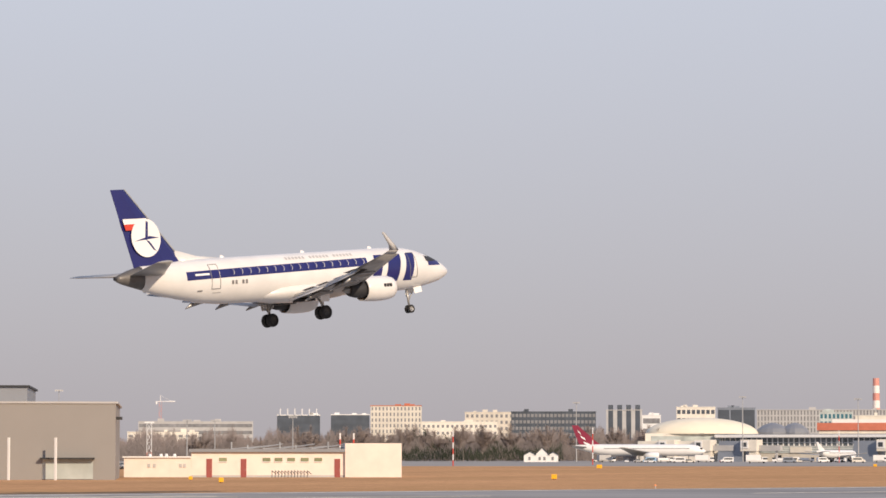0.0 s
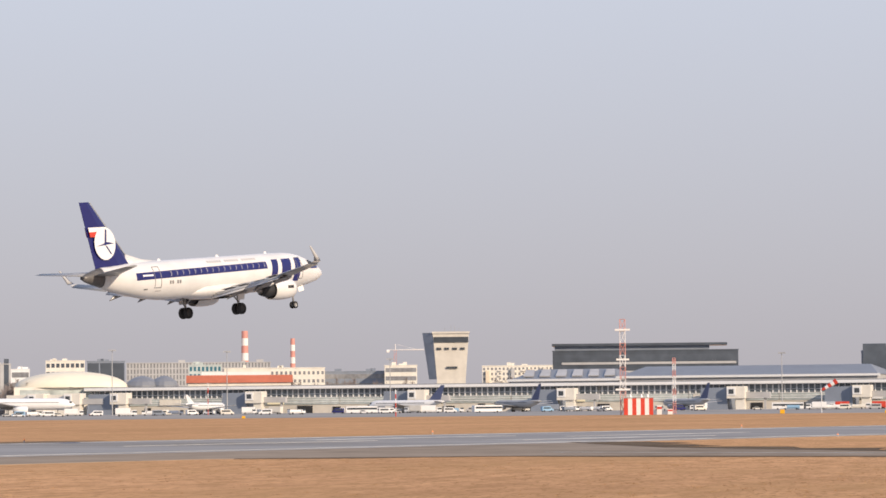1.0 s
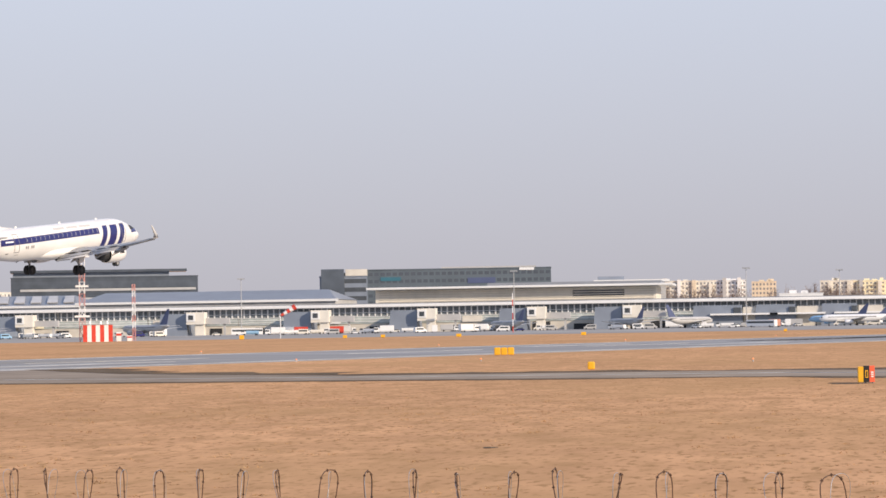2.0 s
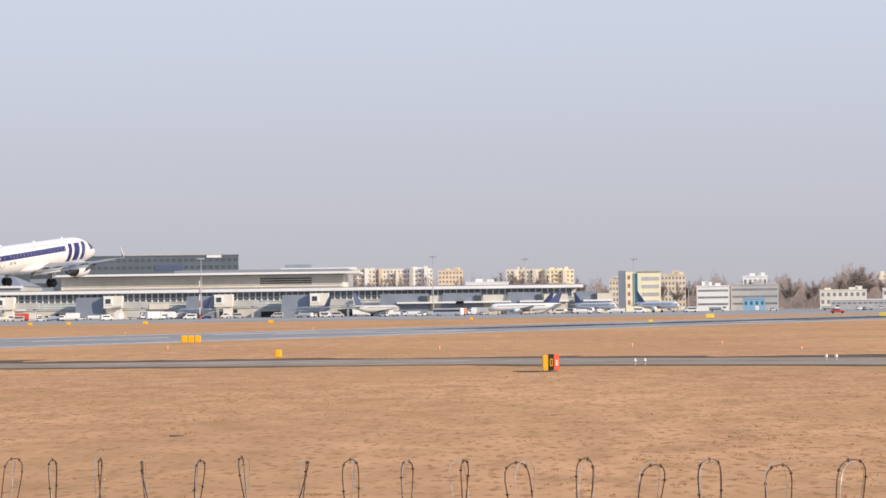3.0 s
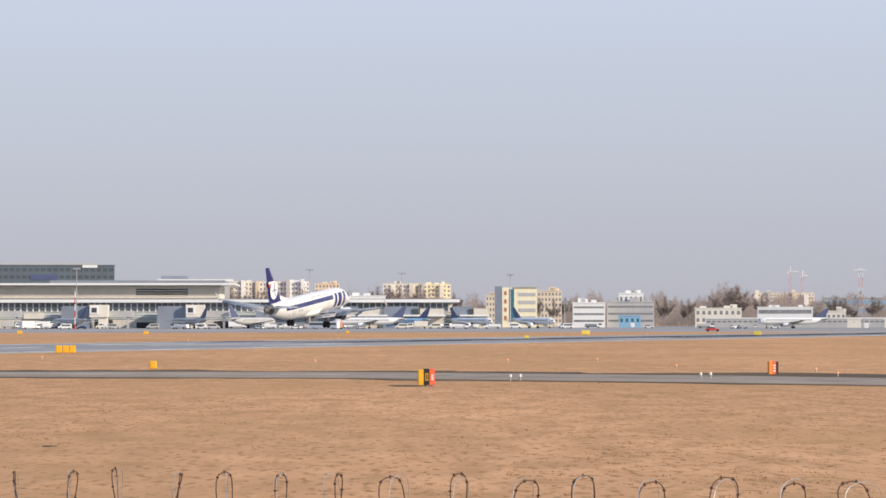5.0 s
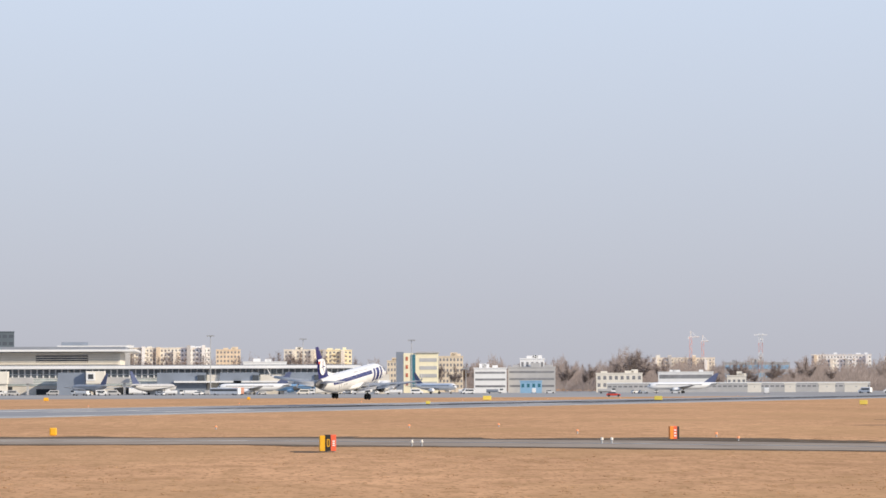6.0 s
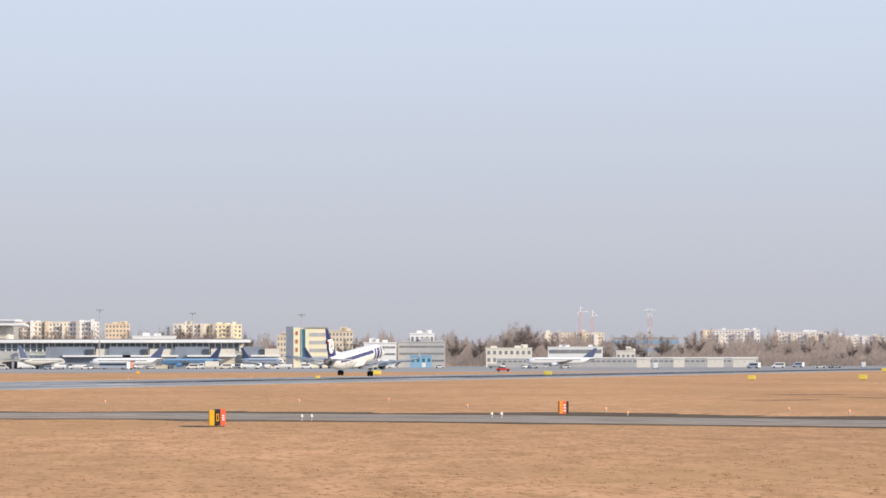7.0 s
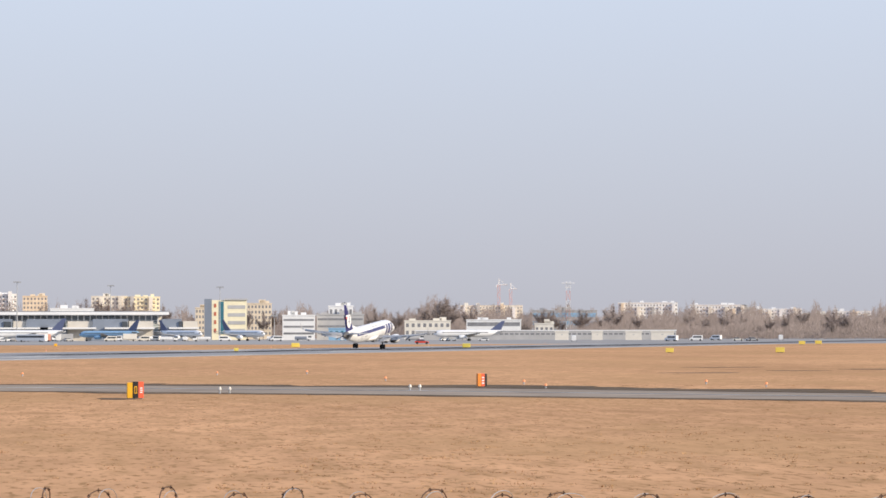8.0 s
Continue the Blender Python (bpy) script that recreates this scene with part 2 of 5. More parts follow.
runway = flat("runway", [(-900, R0), (2600, R0), (2600, R1), (-900, R1)], 0.03, M_ASPHALT, "long grey asphalt runway with worn white edge lines", "runway", RUN_POSE)
# taxiway that leaves the runway and sweeps past the camera
TAXI_FAR = [(-160, -40), (-115, 90), (-75, 215), (-61, 246), (-46, 214), (-27, 193), (0, 191), (22, 176), (41, 155), (80, 105), (140, 20)]
TAXI_NEAR = [(110, 10), (62, 95), (37, 138), (19, 154.5), (0, 169), (-25, 176), (-48, 182), (-66, 176), (-78, 150), (-120, 20), (-140, -40)]
flat("taxiway", TAXI_FAR + TAXI_NEAR, 0.024, M_TAXI, "dark worn asphalt taxiway curving off the runway", "taxiway")


def strip(name, y0, y1, x0, x1, z, material, label):
    return flat(name, [(x0, y0), (x1, y0), (x1, y1), (x0, y1)], z, material, label, "marking", RUN_POSE)


strip("rubber_streak", 176, 187, 420, 1500, 0.045, M_RUBBER, "black tyre rubber smeared along the touchdown zone")
strip("rubber_streak", 168, 172, 560, 1400, 0.045, M_RUBBER, "black tyre rubber smeared along the touchdown zone")
strip("edge_line", 153, 154.4, -300, 900, 0.05, M_MARK, "worn white runway edge line")
strip("edge_line", 205.5, 207, -300, 900, 0.05, M_MARK, "worn white runway edge line")
for k in range(14):
    strip("centre_dash", 180, 181, 60 + 60 * k, 92 + 60 * k, 0.052, M_MARK, "white dash of the runway centre line")
for k in range(3):
    for side in (166, 190):
        strip("touchdown_bar", side, side + 4.5, 215 + 150 * k, 245 + 150 * k, 0.054, M_MARK, "broad white touchdown bar on asphalt")
for side in (160.5, 163.2, 166, 168.8, 189, 191.8, 194.6):
    strip("threshold_bar", side, side + 1.7, 100, 135, 0.053, M_MARK, "white threshold stripe on grey asphalt")
flat("apron", [(-900, 640), (-460, 770), (-300, 840), (0, 895), (250, 930), (900, 900), (1500, 2100), (-1500, 2100)], 0.02, M_APRON, "wide pale concrete apron before the terminal", "apron")
# ragged bare earth along both sides of the taxiway


def verge(edge, away, least, most, seed):
    """A strip of earth along an edge, of uneven width; away: +1 or -1, the side of the edge it lies on."""
    near, far = [], []
    for (x0, y0), (x1, y1) in zip(edge, edge[1:]):
        n = max(2, int(math.hypot(x1 - x0, y1 - y0) / 1.5))
        nx, ny = (y0 - y1) * away, (x1 - x0) * away
        ln = math.hypot(nx, ny)
        for k in range(n):
            x, y = x0 + (x1 - x0) * k / n, y0 + (y1 - y0) * k / n
            w = least + (most - least) * max(0, min(1, 0.5 + 0.9 * noise.noise((x * 0.11, y * 0.11, seed)) + 0.35 * noise.noise((x * 0.7, y * 0.7, seed))))
            near.append((x - nx / ln * 0.3, y - ny / ln * 0.3))
            far.append((x + nx / ln * w, y + ny / ln * w))
    bm = bmesh.new()
    rows = [[bm.verts.new((x, y, z)) for x, y in line] for line, z in ((near, 0.034), (far, 0.012))]
    for k in range(len(near) - 1):
        bm.faces.new((rows[0][k], rows[0][k + 1], rows[1][k + 1], rows[1][k]))
    bmesh.ops.recalc_face_normals(bm, faces=bm.faces[:])
    tagged(part("verge", bm, M_EARTH_SHADOW), "dark bare earth verge beside the taxiway", "verge", kind="structure")


verge(TAXI_FAR[3:], 1, 1.0, 11.0, 1)
verge(TAXI_NEAR[:8], 1, 0.2, 3.0, 2)
# white guide line on the taxiway
g_line = [(-50, 196), (-26, 186.5), (0, 181), (20, 166.5), (39, 147.5), (76, 98)]
flat("guide_line", g_line + [(x - 0.1, y - 0.5) for x, y in g_line[::-1]], 0.04, M_MARK, "thin pale guide line on the taxiway", "marking")

# ---- airliner ----
FUS = [(14.62, 2.93, 0.05, 0.05), (14.5, 2.94, 0.28, 0.25), (14.2, 2.97, 0.52, 0.48), (13.7, 3.03, 0.78, 0.76), (13.1, 3.11, 0.99, 1.0), (12.4, 3.2, 1.17, 1.24),
       (11.6, 3.29, 1.32, 1.46), (10.8, 3.34, 1.42, 1.59), (9.8, 3.36, 1.49, 1.66), (8.5, 3.36, 1.505, 1.675), (4, 3.36, 1.505, 1.675), (0, 3.36, 1.505, 1.675), (-4, 3.36, 1.505, 1.675),
       (-7, 3.38, 1.5, 1.66), (-9, 3.47, 1.4, 1.55), (-11, 3.62, 1.16, 1.33), (-13, 3.77, 0.85, 1.03), (-14.2, 3.83, 0.66, 0.83), (-15.4, 3.86, 0.44, 0.56), (-16.2, 3.86, 0.27, 0.33), (-16.6, 3.86, 0.12, 0.15)]
# the nose is drawn out and the tail end drawn in to the type's true length
FUS = [(9.8 + (x - 9.8) * 1.22 if x > 9.8 else -13 + (x + 13) * 0.9 if x < -13 else x, z + (0.1 if x < -13 else 0), w, h) for x, z, w, h in FUS]
FX = [s[0] for s in FUS][::-1]


def prof(x):
    return [float(np.interp(x, FX, [s[k] for s in FUS][::-1])) for k in (1, 2, 3)]


def ring(x, n=40):
    zc, hw, hh = prof(x)
    return [(x, hw * math.cos(2 * math.pi * k / n), zc + hh * math.sin(2 * math.pi * k / n)) for k in range(n)]


def on_skin(x, z, side, off=0.012):
    zc, hw, hh = prof(x)
    s = max(-0.999, min(0.999, (z - zc) / hh))
    return (x, side * (hw * math.sqrt(1 - s * s) + off), z + off * s)


def skin_patch(name, low, high, x0, x1, side, material, parent, label="", n=24, m=4, off=0.012):
    """A thin painted patch on the body between two height functions of x."""
    bm = bmesh.new()
    g = [[bm.verts.new(on_skin(x, low(x) + (high(x) - low(x)) * j / m, side, off)) for j in range(m + 1)] for x in [x0 + (x1 - x0) * i / n for i in range(n + 1)]]
    for i in range(n):
        for j in range(m):
            bm.faces.new((g[i][j], g[i + 1][j], g[i + 1][j + 1], g[i][j + 1]))
    bmesh.ops.recalc_face_normals(bm, faces=bm.faces[:])
    if (bm.faces[0].normal.y > 0) != (side > 0):
        bmesh.ops.reverse_faces(bm, faces=bm.faces[:])
    return part(name, bm, material, parent, label, True)


def skin_slant(name, x0, x1, z0, z1, lean, side, material, parent, label="", off=0.016, n=10, m=8):
    """A painted block on the body whose ends lean forward."""
    bm = bmesh.new()
    g = [[bm.verts.new(on_skin(x0 + (x1 - x0) * i / n + lean * (z0 + (z1 - z0) * j / m - 2.4), z0 + (z1 - z0) * j / m, side, off)) for j in range(m + 1)] for i in range(n + 1)]
    for i in range(n):
        for j in range(m):
            bm.faces.new((g[i][j], g[i + 1][j], g[i + 1][j + 1], g[i][j + 1]))
    bmesh.ops.recalc_face_normals(bm, faces=bm.faces[:])
    if (bm.faces[0].normal.y > 0) != (side > 0):
        bmesh.ops.reverse_faces(bm, faces=bm.faces[:])
    return part(name, bm, material, parent, label, True)


def skin_oval(name, x, z, rx, rz, side, material, parent, label="", inner=0.0, lean=0.0, off=0.016):
    bm = bmesh.new()
    n = 28
    rings = []
    for f in ([1.0, inner] if inner else [1.0, 0.6, 0.02]):
        rings.append([bm.verts.new(on_skin(x + rx * f * math.cos(a) + lean * rz * f * math.sin(a), z + rz * f * math.sin(a), side, off)) for a in [2 * math.pi * k / n for k in range(n)]])
    for a, b in zip(rings, rings[1:]):
        for k in range(n):
            bm.faces.new((a[k], a[(k + 1) % n], b[(k + 1) % n], b[k]))
    bmesh.ops.recalc_face_normals(bm, faces=bm.faces[:])
    return part(name, bm, material, parent, label, True)


def foil(bm, stations, mi=0):
    """A wing-like solid through (point on leading edge, chord, thickness, twist in degrees) with z as the thickness axis."""
    rings = []
    shape = [(0, 0), (0.03, 0.42), (0.12, 0.78), (0.32, 1), (0.6, 0.78), (0.85, 0.3), (1, 0.04), (1, -0.04), (0.85, -0.2), (0.6, -0.45), (0.32, -0.62), (0.12, -0.55), (0.03, -0.35)]
    for p, chord, thick, twist in stations:
        c, s = math.cos(radians(twist)), math.sin(radians(twist))
        rings.append([(p[0] - chord * u * c - thick * v * s, p[1], p[2] - chord * u * s + thick * v * c) for u, v in shape])
    loft(bm, rings, mi=mi)


def wheel(name, x, y, z, r, w, parent, hub_m=None):
    bm = bmesh.new()
    n = 24
    pr = [(0.0, -0.30), (0.55, -0.32), (0.62, -0.42), (0.86, -0.5), (0.97, -0.36), (1.0, 0), (0.97, 0.36), (0.86, 0.5), (0.62, 0.42), (0.55, 0.32), (0.0, 0.30)]
    for a, b in zip(pr, pr[1:]):
        for k in range(n):
            q = []
            for rr, ww, kk in ((a[0], a[1], k), (b[0], b[1], k), (b[0], b[1], k + 1), (a[0], a[1], k + 1)):
                t = 2 * math.pi * kk / n
                q.append((x + r * rr * math.cos(t), y + w * ww, z + r * rr * math.sin(t)))
            f = [bm.verts.new(c) for c in q]
            hub = max(a[0], b[0]) < 0.6
            bm.faces.new(f).material_index = 1 if hub else 0
    bmesh.ops.remove_doubles(bm, verts=bm.verts[:], dist=0.002)
    bmesh.ops.dissolve_degenerate(bm, edges=bm.edges[:], dist=0.002)
    bmesh.ops.recalc_face_normals(bm, faces=bm.faces[:])
    return part(name, bm, [M_TYRE, hub_m or M_BRAKE], parent, "", True)


def airliner(m):
    a = thing("airliner", m, "white twin-engine airliner with navy stripe and tail, landing", "airplane")
    bm = bmesh.new()
    xs = [9.8 + (x - 9.8) * 1.22 for x in (14.62, 14.57, 14.5, 14.35, 14.2, 13.95, 13.7, 13.4, 13.1, 12.75, 12.4, 12, 11.6, 11.2, 10.8, 10.3)] + [9.8, 9.1, 8.5, 6, 4, 2, 0, -2, -4, -5.5, -7, -8, -9, -10, -11, -12, -13, -13.5, -14.1]
    loft(bm, [ring(x) for x in xs])
    body = part("fuselage", bm, M_AIR, a, "glossy white fuselage", True)
    bm = bmesh.new()
    loft(bm, [ring(x) for x in (-14.1, -14.6, -15.1, -15.5, -15.9, -16.2)])
    part("tail_cone", bm, M_DKMETAL, a, "dark bare metal tail cone", True)
    bm = bmesh.new()
    tube(bm, (-16.1, 0, 3.98), (-16.32, 0, 4.0), 0.16, 0.14, 12)
    part("exhaust", bm, M_DARK, a)
    # belly fairing
    bm = bmesh.new()
    loft(bm, [[(x, w * math.cos(t), 2.15 + h * math.sin(t)) for t in [2 * math.pi * k / 24 for k in range(24)]] for x, w, h in ((5.2, 0.3, 0.2), (4.2, 1.25, 0.55), (2.5, 1.62, 0.72), (0, 1.68, 0.74), (-2.2, 1.5, 0.66), (-3.6, 0.9, 0.42), (-4.4, 0.2, 0.12))])
    part("belly_fairing", bm, M_AIR, a, "", True)
    for side in (-1, 1):
        st = skin_patch("cheatline", lambda x: 3.58 + 0.0125 * x, lambda x: 4.2 + 0.0125 * x, -10.8, 6.3, side, M_BLUE, a, "navy stripe along the cabin windows", 34, 3)
        for k in range(17):
            x = -6.76 + k * 0.79
            # Pane sits aft so the pale oval leaves a painted sunlit crescent.
            w = skin_oval("cabin_window", x, 3.94 + 0.0125 * x, 0.135, 0.2, side, M_GREYC, st, "", 0, 0, 0.02)
            skin_oval("pane", x - 0.045, 3.94 + 0.0125 * x, 0.115, 0.185, side, M_BLUE, st, "", 0, 0, 0.026)
        # airline mark: three plain slanted blocks
        skin_slant("logo_block", 6.55, 7.4, 2.35, 4.42, 0.3, side, M_BLUE, a, "navy slanted block of the airline mark")
        skin_slant("logo_block", 7.95, 9.25, 2.4, 4.42, 0.3, side, M_BLUE, a, "navy slanted block of the airline mark")
        skin_slant("logo_block", 9.85, 10.75, 2.4, 4.42, 0.3, side, M_BLUE, a, "navy slanted block of the airline mark", 0.015)
        skin_patch("small_text_bar", lambda x: 3.74, lambda x: 3.88, -10.1, -8.9, side, M_WHITE, a, "", 8, 1, 0.02)
        for k in range(3):
            for j in range(6):
                skin_patch("small_text_bar", lambda x: 4.5, lambda x: 4.68, -1.4 + 2.35 * k + 0.33 * j, -1.2 + 2.35 * k + 0.33 * j, side, M_GREYC, a, "", 2, 1, 0.014)
        for j in range(5):
            if j != 2:
                skin_patch("small_text_bar", lambda x: 2.98, lambda x: 3.26, -7.0 + 0.32 * j, -6.8 + 0.32 * j, side, M_GREYMET, a, "", 2, 1, 0.014)
        skin_patch("access_panel", lambda x: 2.62, lambda x: 2.72, -9.9, -9.5, side, M_GREYMET, a, "", 2, 1, 0.014)
        skin_patch("access_panel", lambda x: 2.45, lambda x: 2.52, -8.6, -7.9, side, M_GREYC, a, "", 2, 1, 0.014)
        for x0, z0, z1, w in ((-8.75, 2.75, 4.5, 0.75), (10.6, 2.6, 4.45, 0.75)):
            bm = bmesh.new()
            for (u0, v0), (u1, v1) in (((x0, z0), (x0, z1)), ((x0, z1), (x0 + w, z1)), ((x0 + w, z1), (x0 + w, z0)), ((x0 + w, z0), (x0, z0))):
                for k in range(6):
                    p, q = [on_skin(u0 + (u1 - u0) * f / 6, v0 + (v1 - v0) * f / 6, side, 0.012) for f in (k, k + 1)]
                    tube(bm, p, q, 0.028, n=5)
            part("door_outline", bm, M_GREYMET, a, "cabin door with a thin grey outline")
        skin_patch("side_windscreen", lambda x: 3.72, lambda x: 4.13 - (x - 12.85) * 0.23, 12.6, 13.65, side, M_DARK, a, "dark cockpit side window", 8, 3, 0.02)
        skin_patch("windscreen_band", lambda x: 3.4, lambda x: 3.76, 12.75, 14.3, side, M_BLUE, a, "navy band below the cockpit glass", 8, 3, 0.016)
        # wing, flaps, winglet
        s = side
        bm = bmesh.new()
        foil(bm, [((4.3, 1.0 * s, 2.0), 5.5, 0.62, 3), ((3.2, 3.2 * s, 2.18), 4.2, 0.5, 2.5), ((1.9, 5.4 * s, 2.42), 3.1, 0.38, 2), ((-0.05, 9.2 * s, 2.92), 2.15, 0.26, 1), ((-1.8, 13.2 * s, 3.6), 1.15, 0.15, 0)])
        wing = part("wing", bm, M_WING, a, "grey swept wing with flaps lowered", True)
        bm = bmesh.new()
        foil(bm, [((-1.78, 13.15 * s, 3.6), 1.17, 0.14, 0), ((-2.0, 13.7 * s, 3.78), 0.95, 0.09, 0)])
        rings = []
        for p, c, th in (((-2.0, 13.7, 3.78), 0.93, 0.05), ((-2.45, 13.86, 4.15), 0.6, 0.03), ((-3.4, 13.95, 5.05), 0.28, 0.012)):
            rings.append([(p[0], p[1] * s, p[2]), (p[0] - c * 0.4, (p[1] + th) * s, p[2]), (p[0] - c, p[1] * s, p[2]), (p[0] - c * 0.4, (p[1] - th) * s, p[2])])
        loft(bm, rings)
        part("winglet", bm, M_GREYC, wing, "pale upturned winglet", True)
        # each flap: a main panel and a thin aft vane; a dark foil before them paints gap shade
        for (xa, ya, za, ca), (xb, yb, zb, cb), nm in (((-1.0, 1.75, 1.86, 1.15), (-1.0, 5.2, 2.32, 0.92), "inner_flap"), ((-1.05, 5.45, 2.35, 0.9), (-2.0, 9.6, 2.86, 0.66), "outer_flap")):
            bm = bmesh.new()
            foil(bm, [((xa, ya * s, za), ca * 0.72, 0.15, 14), ((xb, yb * s, zb), cb * 0.72, 0.11, 14)])
            fl = part(nm, bm, M_WING, wing, "lowered grey flap", True)
            bm = bmesh.new()
            foil(bm, [((xa - ca * 0.7, ya * s, za - ca * 0.24), ca * 0.4, 0.07, 26), ((xb - cb * 0.7, yb * s, zb - cb * 0.24), cb * 0.4, 0.05, 26)])
            part("flap_vane", bm, M_GREYC, fl, "pale aft vane of the flap", True)
            bm = bmesh.new()
            foil(bm, [((xa + 0.85, ya * s, za + 0.02), 1.0, 0.12, 12), ((xb + 0.7, yb * s, zb + 0.02), 0.8, 0.1, 12)])
            part("flap_cove", bm, M_DARK, fl, "dark foil standing for the shaded gap before the flap")
        bm = bmesh.new()
        foil(bm, [((-2.0, 9.7 * s, 2.98), 0.72, 0.08, 8), ((-2.8, 13.0 * s, 3.54), 0.42, 0.05, 8)])
        part("aileron", bm, M_WINGD, wing, "", True)
        bm = bmesh.new()
        foil(bm, [((4.0, 2.1 * s, 1.95), 0.7, 0.12, -22), ((2.25, 5.4 * s, 2.34), 0.6, 0.1, -22), ((-1.5, 13.0 * s, 3.5), 0.32, 0.05, -22)])
        part("slat", bm, M_STEEL, wing, "bright metal leading-edge slat", True)
        for k, (xa, ya, za) in enumerate(((-0.2, 2.6, 2.16), (-0.25, 4.2, 2.34), (-0.5, 6.4, 2.58), (-1.1, 8.2, 2.84))):
            bm = bmesh.new()
            panel_poly(bm, [(xa, (ya - 0.6) * s, za - 0.08), (xa, (ya + 0.6) * s, za + 0.08), (xa - 0.75, (ya + 0.6) * s, za + 0.14), (xa - 0.75, (ya - 0.6) * s, za - 0.02)], 0.03, (0, 0, 1))
            part("spoiler_panel", bm, M_GREYC, wing)
        for yf, xf, zf in ((3.3, 0.3, 1.85), (6.4, 0.0, 2.26), (8.9, -0.8, 2.6)):
            bm = bmesh.new()
            loft(bm, [[(xf + u, yf * s + w * math.cos(t), zf + dz + 1.5 * w * math.sin(t)) for t in [2 * math.pi * k / 10 for k in range(10)]] for u, w, dz in ((0.9, 0.03, 0.1), (0.3, 0.13, 0.02), (-0.8, 0.17, -0.05), (-1.5, 0.13, -0.25), (-2.2, 0.03, -0.55))])
            part("flap_fairing", bm, M_GREYMET, wing, "grey flap track fairing", True)
        # engine
        bm = bmesh.new()
        ey, ez = 4.35 * s, 1.76
        prf = [(5.5, 0.58), (5.62, 0.68), (5.56, 0.76), (5.2, 0.86), (4.6, 0.91), (3.8, 0.92), (3.1, 0.88), (2.72, 0.84), (2.7, 0.8), (3.0, 0.78), (3.6, 0.6)]
        loft(bm, [[(x, ey + r * math.cos(t), ez + r * math.sin(t)) for t in [2 * math.pi * k / 28 for k in range(28)]] for x, r in prf], cap=False)
        eng = part("engine_nacelle", bm, M_AIR, a, "white engine nacelle with dark exhaust", True)
        bm = bmesh.new()
        loft(bm, [[(x, ey + r * math.cos(t), ez + r * math.sin(t)) for t in [2 * math.pi * k / 28 for k in range(28)]] for x, r in ((3.3, 0.6), (2.6, 0.62), (2.0, 0.56), (1.5, 0.44), (1.45, 0.36))])
        part("core_nozzle", bm, M_DARK, eng, "dark metal exhaust nozzle", True)
        bm = bmesh.new()
        loft(bm, [[(x, ey + r * math.cos(t), ez + r * math.sin(t)) for t in [2 * math.pi * k / 20 for k in range(20)]] for x, r in ((1.6, 0.3), (1.2, 0.2), (0.85, 0.05))])
        part("exhaust_plug", bm, M_GREYMET, eng, "", True)
        bm = bmesh.new()
        loft(bm, [[(5.25, ey + r * math.cos(t), ez + r * math.sin(t)) for t in [2 * math.pi * k / 28 for k in range(28)]] for r in (0.64, 0.2, 0.04)])
        part("fan", bm, M_DARK, eng)
        bm = bmesh.new()
        for k in range(3):
            add_box(bm, 4.15 + 0.28 * k, 4.37 + 0.28 * k, *sorted((ey + s * 0.88, ey + s * 0.925)), ez + 0.02, ez + 0.26)
        part("logo_block", bm, M_BLACK, eng)
        bm = bmesh.new()
        loft(bm, [[(4.6, ey - 0.12, ez + 0.8), (4.6, ey + 0.12, ez + 0.8), (3.0, ey + 0.14, 2.35), (3.0, ey - 0.14, 2.35)], [(1.6, ey - 0.1, ez + 0.5), (1.6, ey + 0.1, ez + 0.5), (0.4, ey + 0.1, 2.2), (0.4, ey - 0.1, 2.2)]])
        part("engine_pylon", bm, M_AIR, eng)
        # tailplane
        bm = bmesh.new()
        foil(bm, [((-12.1, 0.35 * s, 4.12), 3.1, 0.3, 0), ((-13.3, 2.2 * s, 4.32), 2.4, 0.2, 0), ((-15.05, 5.0 * s, 4.6), 1.35, 0.1, 0)])
        tp = part("tailplane", bm, M_WING, a, "grey swept tailplane", True)
        # main gear
        bm = bmesh.new()
        gy = 2.97 * s
        tube(bm, (0, gy, 2.1), (0, gy, 0.39), 0.13, 0.11, 12)
        tube(bm, (0, gy - 0.38, 0.39), (0, gy + 0.38, 0.39), 0.09, n=10)
        tube(bm, (0, gy, 1.1), (0.1, 1.7 * s, 2.0), 0.07, n=8)
        tube(bm, (0, gy, 0.9), (-0.9, gy, 2.0), 0.05, n=8)
        leg = part("main_gear_leg", bm, M_STEEL, a, "steel main gear leg", True)
        for dy in (-0.28, 0.28):
            wheel("wheel", 0, gy + dy, 0.39, 0.5, 0.38, leg)
        bm = bmesh.new()
        panel_poly(bm, [(0.55, gy + 0.42 * s, 2.15), (-0.5, gy + 0.42 * s, 2.15), (-0.4, gy + 0.3 * s, 1.15), (0.4, gy + 0.3 * s, 1.15)], 0.04, (0, s, 0))
        part("gear_door", bm, M_WHITE, leg)
        bm = bmesh.new()
        add_box(bm, -0.8, 0.75, *sorted((0.7 * s, 1.45 * s)), 1.38, 1.55)
        part("wheel_well", bm, M_DARK, a, "open dark wheel bay")
    # nose gear
    bm = bmesh.new()
    tube(bm, (11.3, 0, 1.95), (11.4, 0, 0.28), 0.09, 0.08, 12)
    tube(bm, (11.4, -0.25, 0.28), (11.4, 0.25, 0.28), 0.06, n=8)
    tube(bm, (11.37, 0, 0.9), (12.2, 0, 1.95), 0.045, n=8)
    leg = part("nose_gear_leg", bm, M_STEEL, a, "steel nose gear leg", True)
    for dy in (-0.17, 0.17):
        wheel("wheel", 11.4, dy, 0.28, 0.32, 0.2, leg, M_STEEL)
    for s in (-1, 1):
        bm = bmesh.new()
